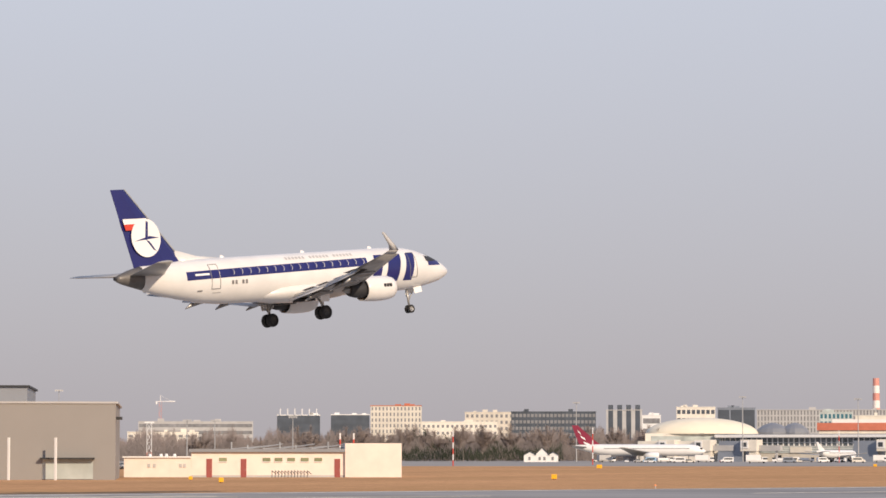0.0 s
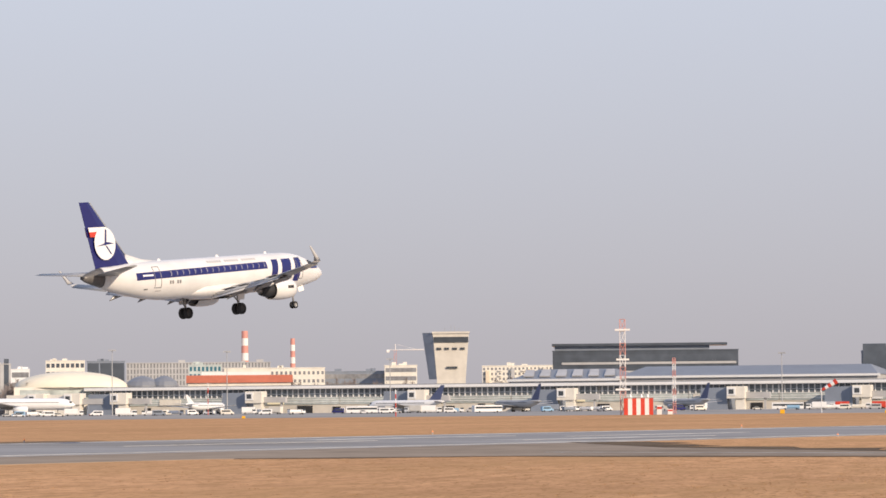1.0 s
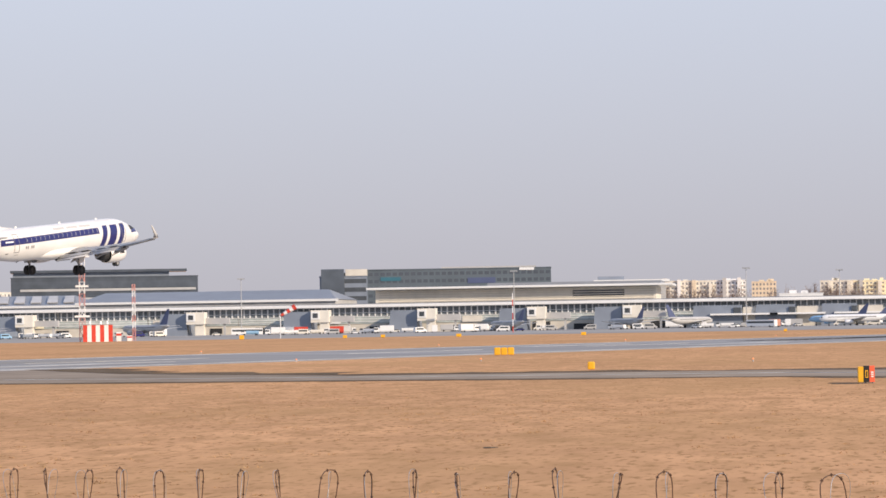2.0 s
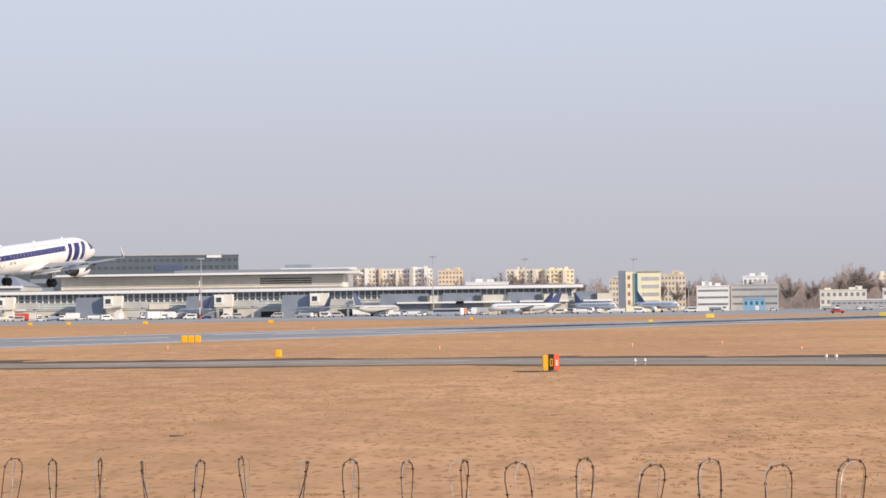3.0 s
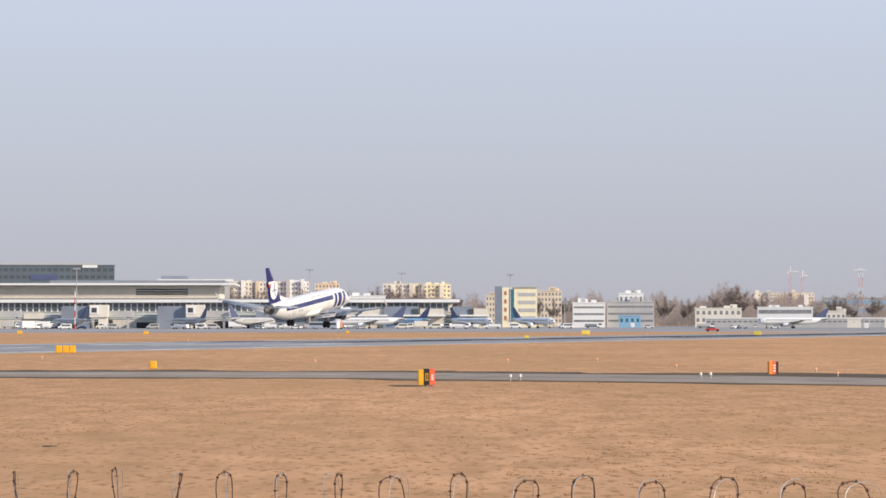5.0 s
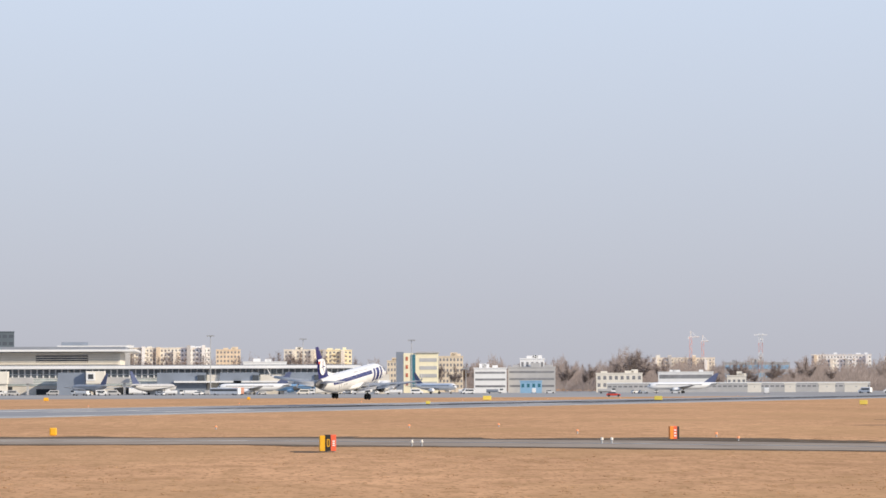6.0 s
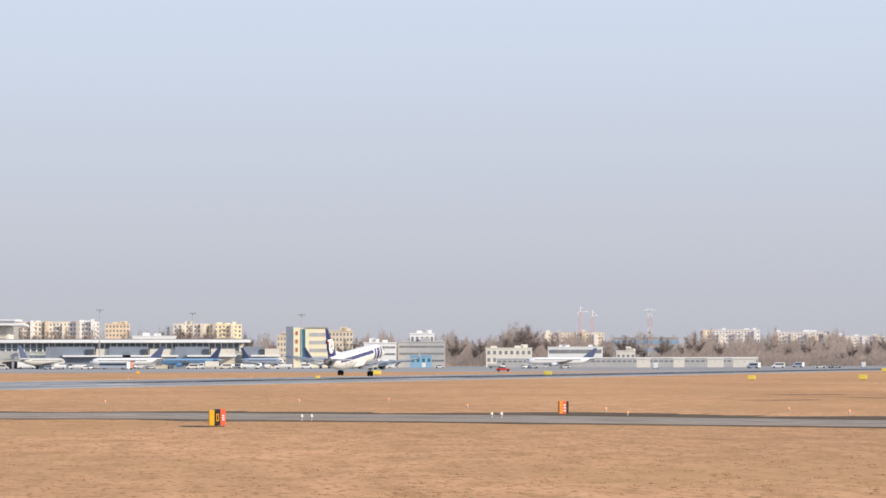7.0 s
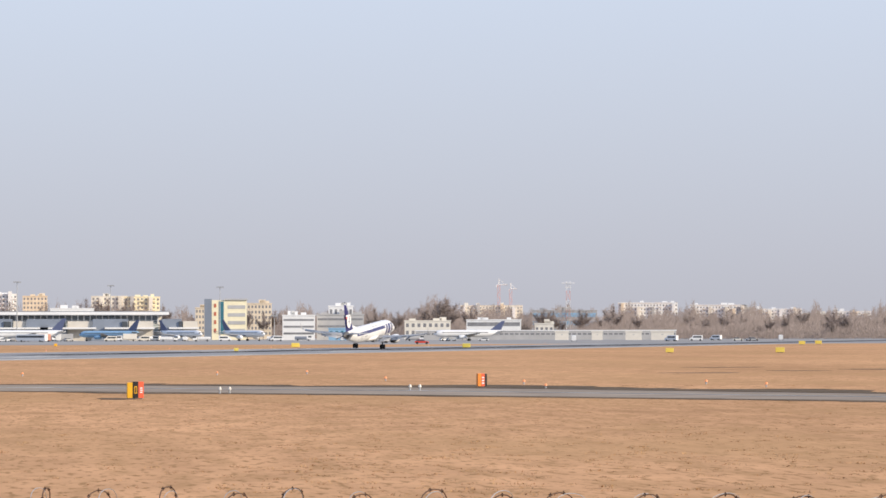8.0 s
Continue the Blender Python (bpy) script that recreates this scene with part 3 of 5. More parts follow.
        panel_poly(bm, [(12.4, 0.42 * s, 1.95), (11.6, 0.42 * s, 1.85), (11.6, 0.5 * s, 1.4), (12.4, 0.5 * s, 1.5)], 0.03, (0, s, 0))
        part("gear_door", bm, M_WHITE, leg)
    bm = bmesh.new()
    tube(bm, (11.36, 0.12, 1.3), (11.52, 0.12, 1.3), 0.1, n=12)
    part("landing_light", bm, M_STEEL, leg)
    # windscreen front
    bm = bmesh.new()
    g = []
    for x in (13.15, 13.46, 13.77, 14.07):
        zc, hw, hh = prof(x)
        g.append([bm.verts.new((x + 0.012, (hw + 0.012) * math.cos(t), zc + (hh + 0.012) * math.sin(t))) for t in [radians(38 + 104 * k / 10) for k in range(11)]])
    for p, q in zip(g, g[1:]):
        for k in range(10):
            bm.faces.new((p[k], p[k + 1], q[k + 1], q[k]))
    bmesh.ops.recalc_face_normals(bm, faces=bm.faces[:])
    part("windscreen", bm, M_DARK, a, "dark cockpit windscreen", True)
    # fin with dorsal fillet
    def fin_at(z):
        f = (z - 4.4) / 5.8
        return -9.6 - 5.05 * f, -14.45 - 1.4 * f
    bm = bmesh.new()
    loft(bm, [[(le, 0, z), (le - (le - te) * 0.12, th, z), (le - (le - te) * 0.4, th * 1.3, z), (te, 0.012, z), (te, -0.012, z), (le - (le - te) * 0.4, -th * 1.3, z), (le - (le - te) * 0.12, -th, z)]
              for z, th in ((4.4, 0.19), (6, 0.16), (8, 0.12), (10.2, 0.075)) for le, te in [fin_at(z)]])
    fin = part("fin", bm, M_BLUE, a, "navy tail fin with a white disc", False)
    bm = bmesh.new()
    loft(bm, [[(-6.6, -0.03, 4.95), (-6.6, 0.03, 4.95), (-6.6, 0.02, 5.03), (-6.6, -0.02, 5.03)], [(-8.8, -0.14, 4.8), (-8.8, 0.14, 4.8), (-8.8, 0.04, 5.25), (-8.8, -0.04, 5.25)], [(-10.9, -0.2, 4.6), (-10.9, 0.2, 4.6), (-10.75, 0.08, 5.75), (-10.75, -0.08, 5.75)]])
    part("dorsal_fillet", bm, M_AIR, a, "white fillet before the fin", True)
    for s in (-1, 1):
        def plate(name, pts, y, material, label=""):
            bm = bmesh.new()
            panel_poly(bm, [(x, s * y, z) for x, z in pts], 0.012, (0, s, 0))
            return part(name, bm, material, fin, label)
        cx, cz, r = -13.32, 6.72, 1.36
        plate("disc", [(cx + r * 0.95 * math.cos(t), cz + r * math.sin(t)) for t in [2 * math.pi * k / 36 for k in range(36)]], 0.225, M_WHITE, "white disc on the fin")
        plate("bird_mark", [(cx - 0.1, cz - 0.15), (cx + 0.15, cz - 0.1), (cx + 0.3, cz + 1.1), (cx + 0.12, cz + 1.2)], 0.238, M_BLUE)
        plate("bird_mark", [(cx - 1.1, cz - 0.22), (cx + 0.2, cz - 0.1), (cx + 1.15, cz - 0.02), (cx + 0.3, cz + 0.12)], 0.24, M_BLUE)
        plate("bird_mark", [(cx - 0.05, cz - 0.1), (cx + 0.25, cz - 0.25), (cx + 0.8, cz - 0.95), (cx + 0.55, cz - 0.85)], 0.242, M_BLUE)
        plate("flag_white", [(-15.2, 8.1), (-13.1, 8.1), (-13.6, 7.74), (-15.12, 7.72)], 0.2, M_WHITE)
        plate("flag_red", [(-15.12, 7.72), (-13.95, 7.74), (-14.4, 7.3), (-15.02, 7.3)], 0.2, M_RED)
        plate("edge_trim", [(fin_at(10.2)[0] + 0.02, 10.2), (fin_at(5.7)[0] + 0.02, 5.7), (fin_at(5.7)[0] - 0.12, 5.7), (fin_at(10.2)[0] - 0.08, 10.2)], 0.1, M_STEEL, "bright leading-edge strip")
    for x in (-6.2, 1.5, 8.2):
        bm = bmesh.new()
        panel_poly(bm, [(x, -0.02, prof(x)[0] + prof(x)[2] - 0.03), (x - 0.45, -0.02, prof(x)[0] + prof(x)[2] - 0.03), (x - 0.4, -0.02, prof(x)[0] + prof(x)[2] + 0.16), (x - 0.2, -0.02, prof(x)[0] + prof(x)[2] + 0.16)], 0.04, (0, 1, 0))
        part("antenna", bm, M_WHITE, a)
    return a


plane = airliner(pose(-119, 202, 13))
# ---- buildings ----


def facing(bearing, dist, turn=0.0):
    x, y = at(bearing, dist)
    return pose(x, y, 0, 0, 0, -bearing + turn)


def building(name, label, b0, b1, dist, height, depth, wall, glass, storeys, cols, category="building", roof=None, band=False, balcony=False, base=2.0, win=(0.5, 0.5), turn=0.0, plant=True):
    """A storeyed block seen between two bearings; x across, y away from the camera."""
    w = 2 * dist * math.tan(radians((b1 - b0) / 2))
    a = thing(name, facing((b0 + b1) / 2, dist, turn), label, category)
    bm = bmesh.new()
    add_box(bm, -w / 2, w / 2, 0, depth, 0, height)
    part("wall", bm, wall, a)
    bm = bmesh.new()
    add_box(bm, -w / 2 - 0.25, w / 2 + 0.25, -0.25, depth + 0.25, height, height + 0.55)
    if plant:
        rnd = random.Random(int(b0 * 100))
        for _ in range(3):
            x = rnd.uniform(-w / 2 + 2, w / 2 - 5) if w > 10 else 0
            add_box(bm, x, x + rnd.uniform(2, 5), depth * 0.3, depth * 0.7, height + 0.55, height + rnd.uniform(1.4, 2.6))
    part("roof", bm, roof or wall, a)
    fh = (height - base) / storeys
    cw = w / cols
    if band:
        me = None
        for k in range(storeys):
            z = base + k * fh
            bm = bmesh.new()
            add_box(bm, -w / 2 + 0.6, w / 2 - 0.6, -0.06, 0.3, z + fh * 0.25, z + fh * (0.25 + win[1]))
            bx = part("window_band", bm, glass, a)
    else:
        bm = bmesh.new()
        add_box(bm, -cw * win[0] / 2, cw * win[0] / 2, -0.05, 0.2, 0, fh * win[1])
        me = bpy.data.meshes.new("pane")
        bm.to_mesh(me)
        bm.free()
        me.materials.append(glass)
        bm = bmesh.new()
        add_box(bm, -cw * 0.42, cw * 0.42, -1.3, 0, 0, 0.18)
        add_box(bm, -cw * 0.42, cw * 0.42, -1.3, -1.2, 0.18, 1.1)
        mb = bpy.data.meshes.new("balcony")
        bm.to_mesh(mb)
        bm.free()
        mb.materials.append(wall)
        if balcony:      # blank stair bays that stand proud of the front and over the roof
            rb = random.Random(int(b0 * 131) + cols)
            for k in range(max(2, cols // 4)):
                x = -w / 2 + w * (k + rb.uniform(0.25, 0.75)) / max(2, cols // 4)
                box("stair_bay", (x - cw * rb.uniform(0.35, 0.6), x + cw * 0.5, -rb.uniform(1.5, 3.5), 0.1, 0, height + rb.uniform(-3, 2.2)), rb.choice([M_CREAM, M_WHITE, M_BEIGE, M_GREYC, M_OCHRE]), a)
        for k in range(storeys):
            for c in range(cols):
                p = new("window", me)
                p.parent = a
                p.location = (-w / 2 + cw * (c + 0.5), 0, base + fh * (k + 0.22))
                if balcony and c % 3 == 1 and k:
                    p = new("balcony", mb)
                    p.parent = a
                    p.location = (-w / 2 + cw * (c + 0.5), 0, base + fh * k)
    return a


# terminal with its long pier front
TY, TX0, TX1 = 1478.0, -618.0, 50.0


def terminal():
    a = thing("terminal_building", pose(0, TY, 0), "long low airport terminal with glazed front and white roof edge", "terminal")
    box("wall", (TX0, TX1, 0.6, 40, 0, 12.4), M_BEIGE, a, "beige concrete lower wall")
    box("roof", (TX0 - 2, TX1 + 3, -3.5, 44, 13.2, 14.0), M_ROOF, a, "grey sheet roof")
    box("roof_fascia", (TX0 - 2.2, TX1 + 3.2, -3.9, -3.4, 12.2, 13.6), M_WHITE, a, "bright white roof edge", 0.1)
    box("soffit", (TX0, TX1, -3.4, 0.6, 11.9, 12.2), M_GREYC, a)
    for x in np.arange(TX0 + 20, TX1 - 5, 44.4):
        x = float(x)
        box("upper_glazing", (x - 19, x + 24.8, 0.25, 0.55, 7.9, 11.9), M_TERGL, a, "dark upper window strip")
        box("lower_glazing", (x - 19, x + 24.8, 0.2, 0.55, 4.4, 7.7), M_GREENGL, a, "pale green lower glazing")
    bm = bmesh.new()
    add_box(bm, -0.32, 0.32, -0.15, 0.3, 7.7, 12.0)
    m1 = bpy.data.meshes.new("mullion")
    bm.to_mesh(m1)
    bm.free()
    m1.materials.append(M_WHITE)
    for k in range(230):
        p = new("mullion", m1)
        p.parent = a
        p.location = (TX0 + 2 + k * 2.9, 0, 0)
    for z in (5.4, 6.6, 7.8, 9.6):
        box("transom", (TX0, TX1, -0.1, 0.25, z - 0.12, z + 0.12), M_WHITE, a)
    rnd = random.Random(4)
    for k in range(34):
        x = TX0 + 12 + k * 19.4 + rnd.uniform(-3, 3)
        w = rnd.uniform(3, 9)
        box("dock_opening", (x, x + w, 0.3, 0.65, 0, rnd.uniform(2.8, 4)), M_DARK, a, "dark loading bay opening")
    for k in range(9):
        x = TX0 + 30 + k * 72 + rnd.uniform(-8, 8)
        box("advert_panel", (x, x + rnd.uniform(8, 16), -0.3, 0.2, 4.5, 7.4), rnd.choice([M_CREAM, M_WHITE, M_YELR]), a, "plain pale panel on the front")
    return a


terminal()


def gate(b, node_m, label):
    """A boarding gate: clad node, cream bridge cabin with a square window, leg."""
    x = TY * math.tan(radians(b))
    a = thing("boarding_bridge", pose(x, TY - 24, 0), label, "boarding bridge", "boarding bridges along the terminal")
    bm = bmesh.new()
    add_box(bm, -17, -3.2, 0, 20, 0, 10.4, taper=0.7)
    part("node", bm, node_m, a, "clad stair tower")
    box("cabin", (-3.2, 5.6, -3, 5, 5.2, 11), M_CREAM, a, "cream bridge cabin", 0.15)
    box("window_surround", (-3.0, 1.2, -3.35, -2.95, 6.6, 10.4), M_WHITE, a, "white square window frame", 0.08)
    box("window_pane", (-2.1, 0.3, -3.45, -3.3, 7.4, 9.6), M_GLASS, a, "dark square window")
    box("leg", (1.0, 5.2, -2, 3, 0, 5.2), M_CREAM, a)
    box("tunnel", (5.6, 17, 0, 3, 5.4, 8.2), M_GREYC, a, "grey tunnel")
    box("tunnel_leg", (14, 15, 1, 2, 0, 5.4), M_GREYC, a)
    return a


for b in (-21.87, -19.43, -16.48, -13.77, -10.70, -8.45, -6.52, -4.53, -2.80):
    gate(b, M_SLATE, "cream boarding bridge with a square window beside slate cladding")
for b in (-23.35, -22.7):
    gate(b, M_CREAM, "cream boarding bridge with a square window and a cream tower")
for b, w in ((-0.95, 34), (0.05, 28), (1.17, 25), (2.2, 15)):
    x = TY * math.tan(radians(b))
    a = thing("gate_pavilion", pose(x, TY - 26, 0), "slate grey flat-topped gate pavilion", "gate building", "gate pavilions")
    bm = bmesh.new()
    add_box(bm, -w * 0.55, w * 0.15, 0, 22, 0, 10.2, taper=0.8)
    part("wall", bm, M_SLATE, a)
    box("side_wing", (w * 0.15, w * 0.6, 2, 22, 0, 9.2), M_BEIGE, a, "pale side wing")
    box("canopy", (-w * 0.3, w * 0.62, -3, 2, 5.5, 6.3), M_WHITE, a, "white canopy")
    box("window_pane", (w * 0.02, w * 0.12, -0.2, 0.9, 6.5, 9), M_GLASS, a)

# upper halls behind the pier
def hall(b0, b1, dist, z0, z1, material, name, label, lean=8.0):
    w0, w1 = dist * math.tan(radians(b0)), dist * math.tan(radians(b1))
    a = thing(name, pose(0, dist, 0), label, "terminal hall")
    bm = bmesh.new()
    v = [bm.verts.new(c) for c in ((w0, 0, z0), (w1, 0, z0), (w1 - lean, 30, z1), (w0 + lean, 30, z1), (w0, 80, z0), (w1, 80, z0))]
    for f in ((0, 1, 2, 3), (1, 5, 2), (0, 3, 4), (3, 2, 5, 4)):
        bm.faces.new([v[k] for k in f])
    bmesh.ops.recalc_face_normals(bm, faces=bm.faces[:])
    part("roof", bm, material, a, "sloping roof")
    box("wall", (w0 + 0.5, w1 - 0.5, 0.6, 79, 0, z0 - 0.05), M_GREYC, a)
    box("roof_fascia", (w0 - 1, w1 + 1, -0.8, 0.4, z0 - 0.9, z0 + 0.25), M_WHITE, a, "white roof edge")
    return a


hall(-13.0, -8.25, 1545, 17.0, 22.3, M_ROOF, "departure_hall", "grey sloped hall roof with white edge")
saw = hall(-15.0, -13.0, 1545, 16.0, 21.5, M_ROOF, "sawtooth_hall", "grey hall roof with rows of skylights")
for k in range(6):
    x = 1545 * math.tan(radians(-14.8 + k * 0.3))
    bm = bmesh.new()
    panel_poly(bm, [(x, 6, 17.4), (x + 5.5, 6, 17.4), (x + 1.5, 24, 20.8), (x - 3, 24, 20.8)], 0.6, (0, -0.3, 0.95))
    part("skylight", bm, M_GREYC, saw, "pale skylight")
a = thing("arrivals_hall", pose(0, 1560, 0), "cream terminal hall with a flat overhanging roof", "terminal hall")
w0, w1 = 1560 * math.tan(radians(-7.67)), 1560 * math.tan(radians(-2.35))
box("wall", (w0 + 4, w1, 0, 60, 0, 21), M_CREAM, a)
box("roof", (w0, w1 + 8, -6, 62, 21.3, 22.4), M_WHITE, a, "white roof slab", 0.15)
box("roof_top", (w0 + 60, w1 + 2, 10, 60, 22.4, 24), M_ROOF, a)
box("window_band", (w1 - 42, w1 - 16, -0.2, 0.3, 16, 20), M_GLASS, a)
for k in range(5):
    box("louvre", (w0 + 6, w1 - 1, -0.35, 0.05, 15.0 + k * 1.15, 15.35 + k * 1.15), M_BEIGE, a)
a = thing("parking_block", facing(-2.8, 1640), "white flat-roofed block with a dark upper storey", "building")
box("wall", (-18, 18, 0, 30, 0, 23), M_GREYC, a)
box("roof", (-20, 20, -2, 32, 24.2, 25.4), M_WHITE, a, "white roof slab")
box("window_band", (-17.5, 17.5, -0.2, 30.2, 22.8, 24.3), M_GLASS, a)
box("roof_house", (-18, -4, 8, 20, 25.4, 27.4), M_SLATE, a)

# dark office blocks behind the terminal
a = building("office_block", "long dark glass office block with pale floor bands", -14.2, -10.79, 1760, 33, 30, M_DKGLASS, M_DKGLASS, 4, 8, "office", plant=False, band=True)
wd = 1760 * math.tan(radians(1.7))
for z in (20.5, 25.5):
    box("floor_band", (-wd + 5, wd - 1, -0.5, 0.2, z, z + 1.3), M_GREYC, a, "pale floor band")
box("roof_slab", (-wd - 0.5, wd - 6, -1.5, 26, 36, 37.4), M_DKGLASS, a)
box("roof_core", (-wd + 1, wd - 16, 1, 24, 33.5, 36), M_SLATE, a)
a = building("hotel_block", "dark slate hotel block with a teal sign and rounded end", -7.67, -4.28, 1680, 33.2, 30, M_HOTEL, M_DKGLASS, 7, 30, "hotel", win=(0.7, 0.45), base=6, plant=False)
wd = 1680 * math.tan(radians(1.69))
box("sign_panel", (-wd + 7, -wd + 18, -0.3, 0.2, 27.4, 29.4), M_TEAL, a, "teal sign panel")
box("sign_panel", (wd - 17, wd - 9, -0.3, 0.2, 32.2, 33.6), M_WHITE, a, "small white sign panel")
box("blue_glazing", (wd - 45, wd - 30, -0.3, 0.2, 25.5, 28.5), M_TAILBL, a, "blue glazing patch")
box("roof_house", (-wd + 40, wd - 8, 4, 22, 33.4, 34.6), M_GREYC, a)
a = building("hotel_wing", "dark hotel tower wing with a pale top storey", -8.55, -7.67, 1680, 30, 30, M_SLATE, M_GLASS, 6, 5, "hotel", band=True)
wd = 1680 * math.tan(radians(0.44))
box("tower", (-wd, -wd + 14, -2, 20, 0, 34.2), M_DKGLASS, a, "dark glass tower", 0.2, 0.8)
box("pale_storey", (-wd + 14, wd, -0.5, 24, 30.5, 34), M_BEIGE, a)

# control tower
a = thing("control_tower", facing(-16.12, 1745), "flared beige control tower with dark glazed cab", "control tower")
bm = bmesh.new()
loft(bm, [[(-6.3, 0, 0), (9.4, 0, 0), (9.4, 16, 0), (-6.3, 16, 0)], [(-6.6, 0, 18), (9.6, -0.2, 18), (9.6, 16, 18), (-6.6, 16, 18)], [(-8.2, -2, 38), (11.2, -2, 38), (11.2, 17, 38), (-8.2, 17, 38)], [(-8.8, -2.4, 43.5), (11.6, -2.4, 43.5), (11.6, 17.4, 43.5), (-8.8, 17.4, 43.5)]])
part("shaft", bm, M_BEIGE, a, "flared beige concrete shaft")
bm = bmesh.new()
loft(bm, [[(-11.0, 3, 18), (-6.65, -0.3, 18), (-6.65, 15, 18), (-11.0, 15, 18)], [(-14.6, 2, 44), (-8.85, -2.5, 44), (-8.85, 16, 44), (-14.6, 16, 44)]])
part("stair_shaft", bm, M_SLATE, a, "dark slate stair shaft")
box("cab_glass", (-8.2, 11.2, -2.75, -1.2, 38.6, 41.6), M_GLASS, a, "dark cab glazing")
for k in range(4):
    box("window", (-6.5 + k * 4.4, -4 + k * 4.4, -2.3, -1, 34.4, 35.6), M_GLASS, a)
box("window", (-1, 5, -1.8, -0.2, 24, 25), M_GLASS, a)
box("roof", (-9.2, 12, -3, 18, 43.5, 44.6), M_BEIGE, a)
bm = bmesh.new()
for x in (-2, 1.5, 3.5, 6):
    tube(bm, (x, 5, 44.5), (x, 5, 47 + (x % 2)), 0.12, 0.06, 6)
part("antenna", bm, M_STEEL, a)

# dome, curved pavilion and red roof to the left
a = thing("domed_hall", facing(-23.05, 1600), "low cream domed sports hall", "hall")
bm = bmesh.new()
n = 26
loft(bm, [[(29 * math.cos(math.pi * k / n) * s, y, 14.2 + 8.3 * math.sin(math.pi * k / n) * s) for k in range(n + 1)] for y, s in ((0, 0.04), (1.5, 0.45), (4, 0.72), (8, 0.9), (14, 1), (34, 1), (40, 0.5))], closed=False, cap=False)
part("dome", bm, M_DOME, a, "cream membrane dome", True)
box("wall", (-29, 29, 3, 30, 0, 14.4), M_CREAM, a)
box("window_band", (-26, 26, 2.8, 3.2, 8, 13), M_GREENGL, a)
a = thing("red_roofed_block", facing(-19.97, 1640), "long block with a red-brown roof", "building")
wd = 1640 * math.tan(radians(0.98))
bm = bmesh.new()
loft(bm, [[(-wd, 0, 16.2), (wd, 0, 16.2), (wd, 26, 16.2), (-wd, 26, 16.2)], [(-wd, 4, 20.2), (wd, 4, 20.2), (wd, 22, 20.2), (-wd, 22, 20.2)]])
part("roof", bm, M_TERRA, a, "red-brown sloped roof")
box("wall", (-wd + 1, wd - 1, 1, 25, 0, 16.4), M_CREAM, a)
box("roof_house", (-wd + 8, wd - 12, 8, 18, 20, 22), M_WHITE, a)
for b, r in ((-21.75, 9), (-21.35, 7.5)):
    a = thing("small_cupola", facing(b, 1610), "small grey ribbed cupola roof", "cupola", "grey cupolas")
    bm = bmesh.new()
    loft(bm, [[(r * s * math.cos(t), 12 + r * s * math.sin(t), z) for t in [2 * math.pi * k / 16 for k in range(16)]] for z, s in ((0, 1), (15, 1), (17, 0.85), (19, 0.5), (20, 0.1))])
    part("roof", bm, M_ROOF, a, "", False)

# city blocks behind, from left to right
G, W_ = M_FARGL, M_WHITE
building("city_block", "low grey office block with window bands", -33.4, -31.3, 2250, 27, 25, M_GREYC, G, 5, 12, band=True)
building("city_block", "pale low block half hidden by trees", -33.6, -32.3, 2050, 18, 25, M_CREAM, G, 4, 10, win=(0.6, 0.4))
building("glass_tower_block", "dark glass office block with a white crown frame", -30.86, -30.07, 2150, 30.5, 22, M_DKGLASS, M_DKGLASS, 6, 6, "office", roof=W_, band=True)
for k in range(6):
    x, y = at(-30.8 + k * 0.133, 2149)
    tagged(box("crown_post", (x - 0.3, x + 0.3, y - 0.3, y + 0.3, 31, 35.2), W_), "white post of a roof crown frame", "post", "crown posts")
building("glass_tower_block", "dark glass office block with pale roof line", -29.87, -29.16, 2200, 31.5, 22, M_DKGLASS, M_DKGLASS, 6, 6, "office", roof=W_, band=True)
building("beige_tower_block", "beige concrete tower block with narrow windows", -29.14, -28.2, 2300, 39.5, 25, M_BEIGE, G, 9, 14, roof=M_TERRA, win=(0.4, 0.6))
building("city_block", "low cream city block with windows", -28.2, -26.8, 2250, 27, 25, M_CREAM, G, 5, 16, win=(0.5, 0.4))
building("city_block", "low beige block in haze", -27.4, -26.5, 2400, 36, 25, M_BEIGE, G, 7, 10, win=(0.5, 0.5))
building("office_block", "dark office block with a gridded front", -26.55, -24.99, 2300, 35, 25, M_DKGLASS, G, 7, 22, "office", win=(0.7, 0.5))
building("striped_tower_block", "tower block of pale and dark vertical stripes", -24.8, -24.14, 2250, 35.5, 22, M_GREYC, M_DKGLASS, 1, 4, "office", win=(0.55, 0.9))
building("city_block", "white block with window bands", -24.14, -23.8, 2200, 31, 20, W_, G, 4, 5, band=True)
building("city_block", "pale block with a dark penthouse", -23.51, -22.8, 2150, 36, 20, M_CREAM, M_DKGLASS, 6, 8, win=(0.7, 0.5))
building("office_block", "blue-black office block with broad glazing", -22.76, -22.07, 2150, 35.5, 20, M_SLATE, M_DKGLASS, 1, 3, "office", win=(0.9, 0.75))
building("city_block", "long grey housing block with vertical stripes", -22.04, -19.4, 2150, 34, 20, M_GREYC, G, 8, 44, win=(0.45, 0.75))
building("city_block", "green-glazed block before a grey one", -20.9, -20.3, 2050, 31, 20, M_GREENGL, M_TEAL, 6, 8, win=(0.6, 0.6))
building("city_block", "low cream block by the chimneys", -20.25, -18.4, 2080, 29, 20, M_CREAM, G, 5, 22, win=(0.5, 0.4))
building("city_block", "dark low block with a red cupola", -18.5, -17.2, 2100, 26.5, 20, M_SLATE, G, 4, 12, band=True)
building("city_block", "pale block with long window rows", -17.3, -16.7, 2080, 30, 20, M_CREAM, G, 5, 8, band=True)
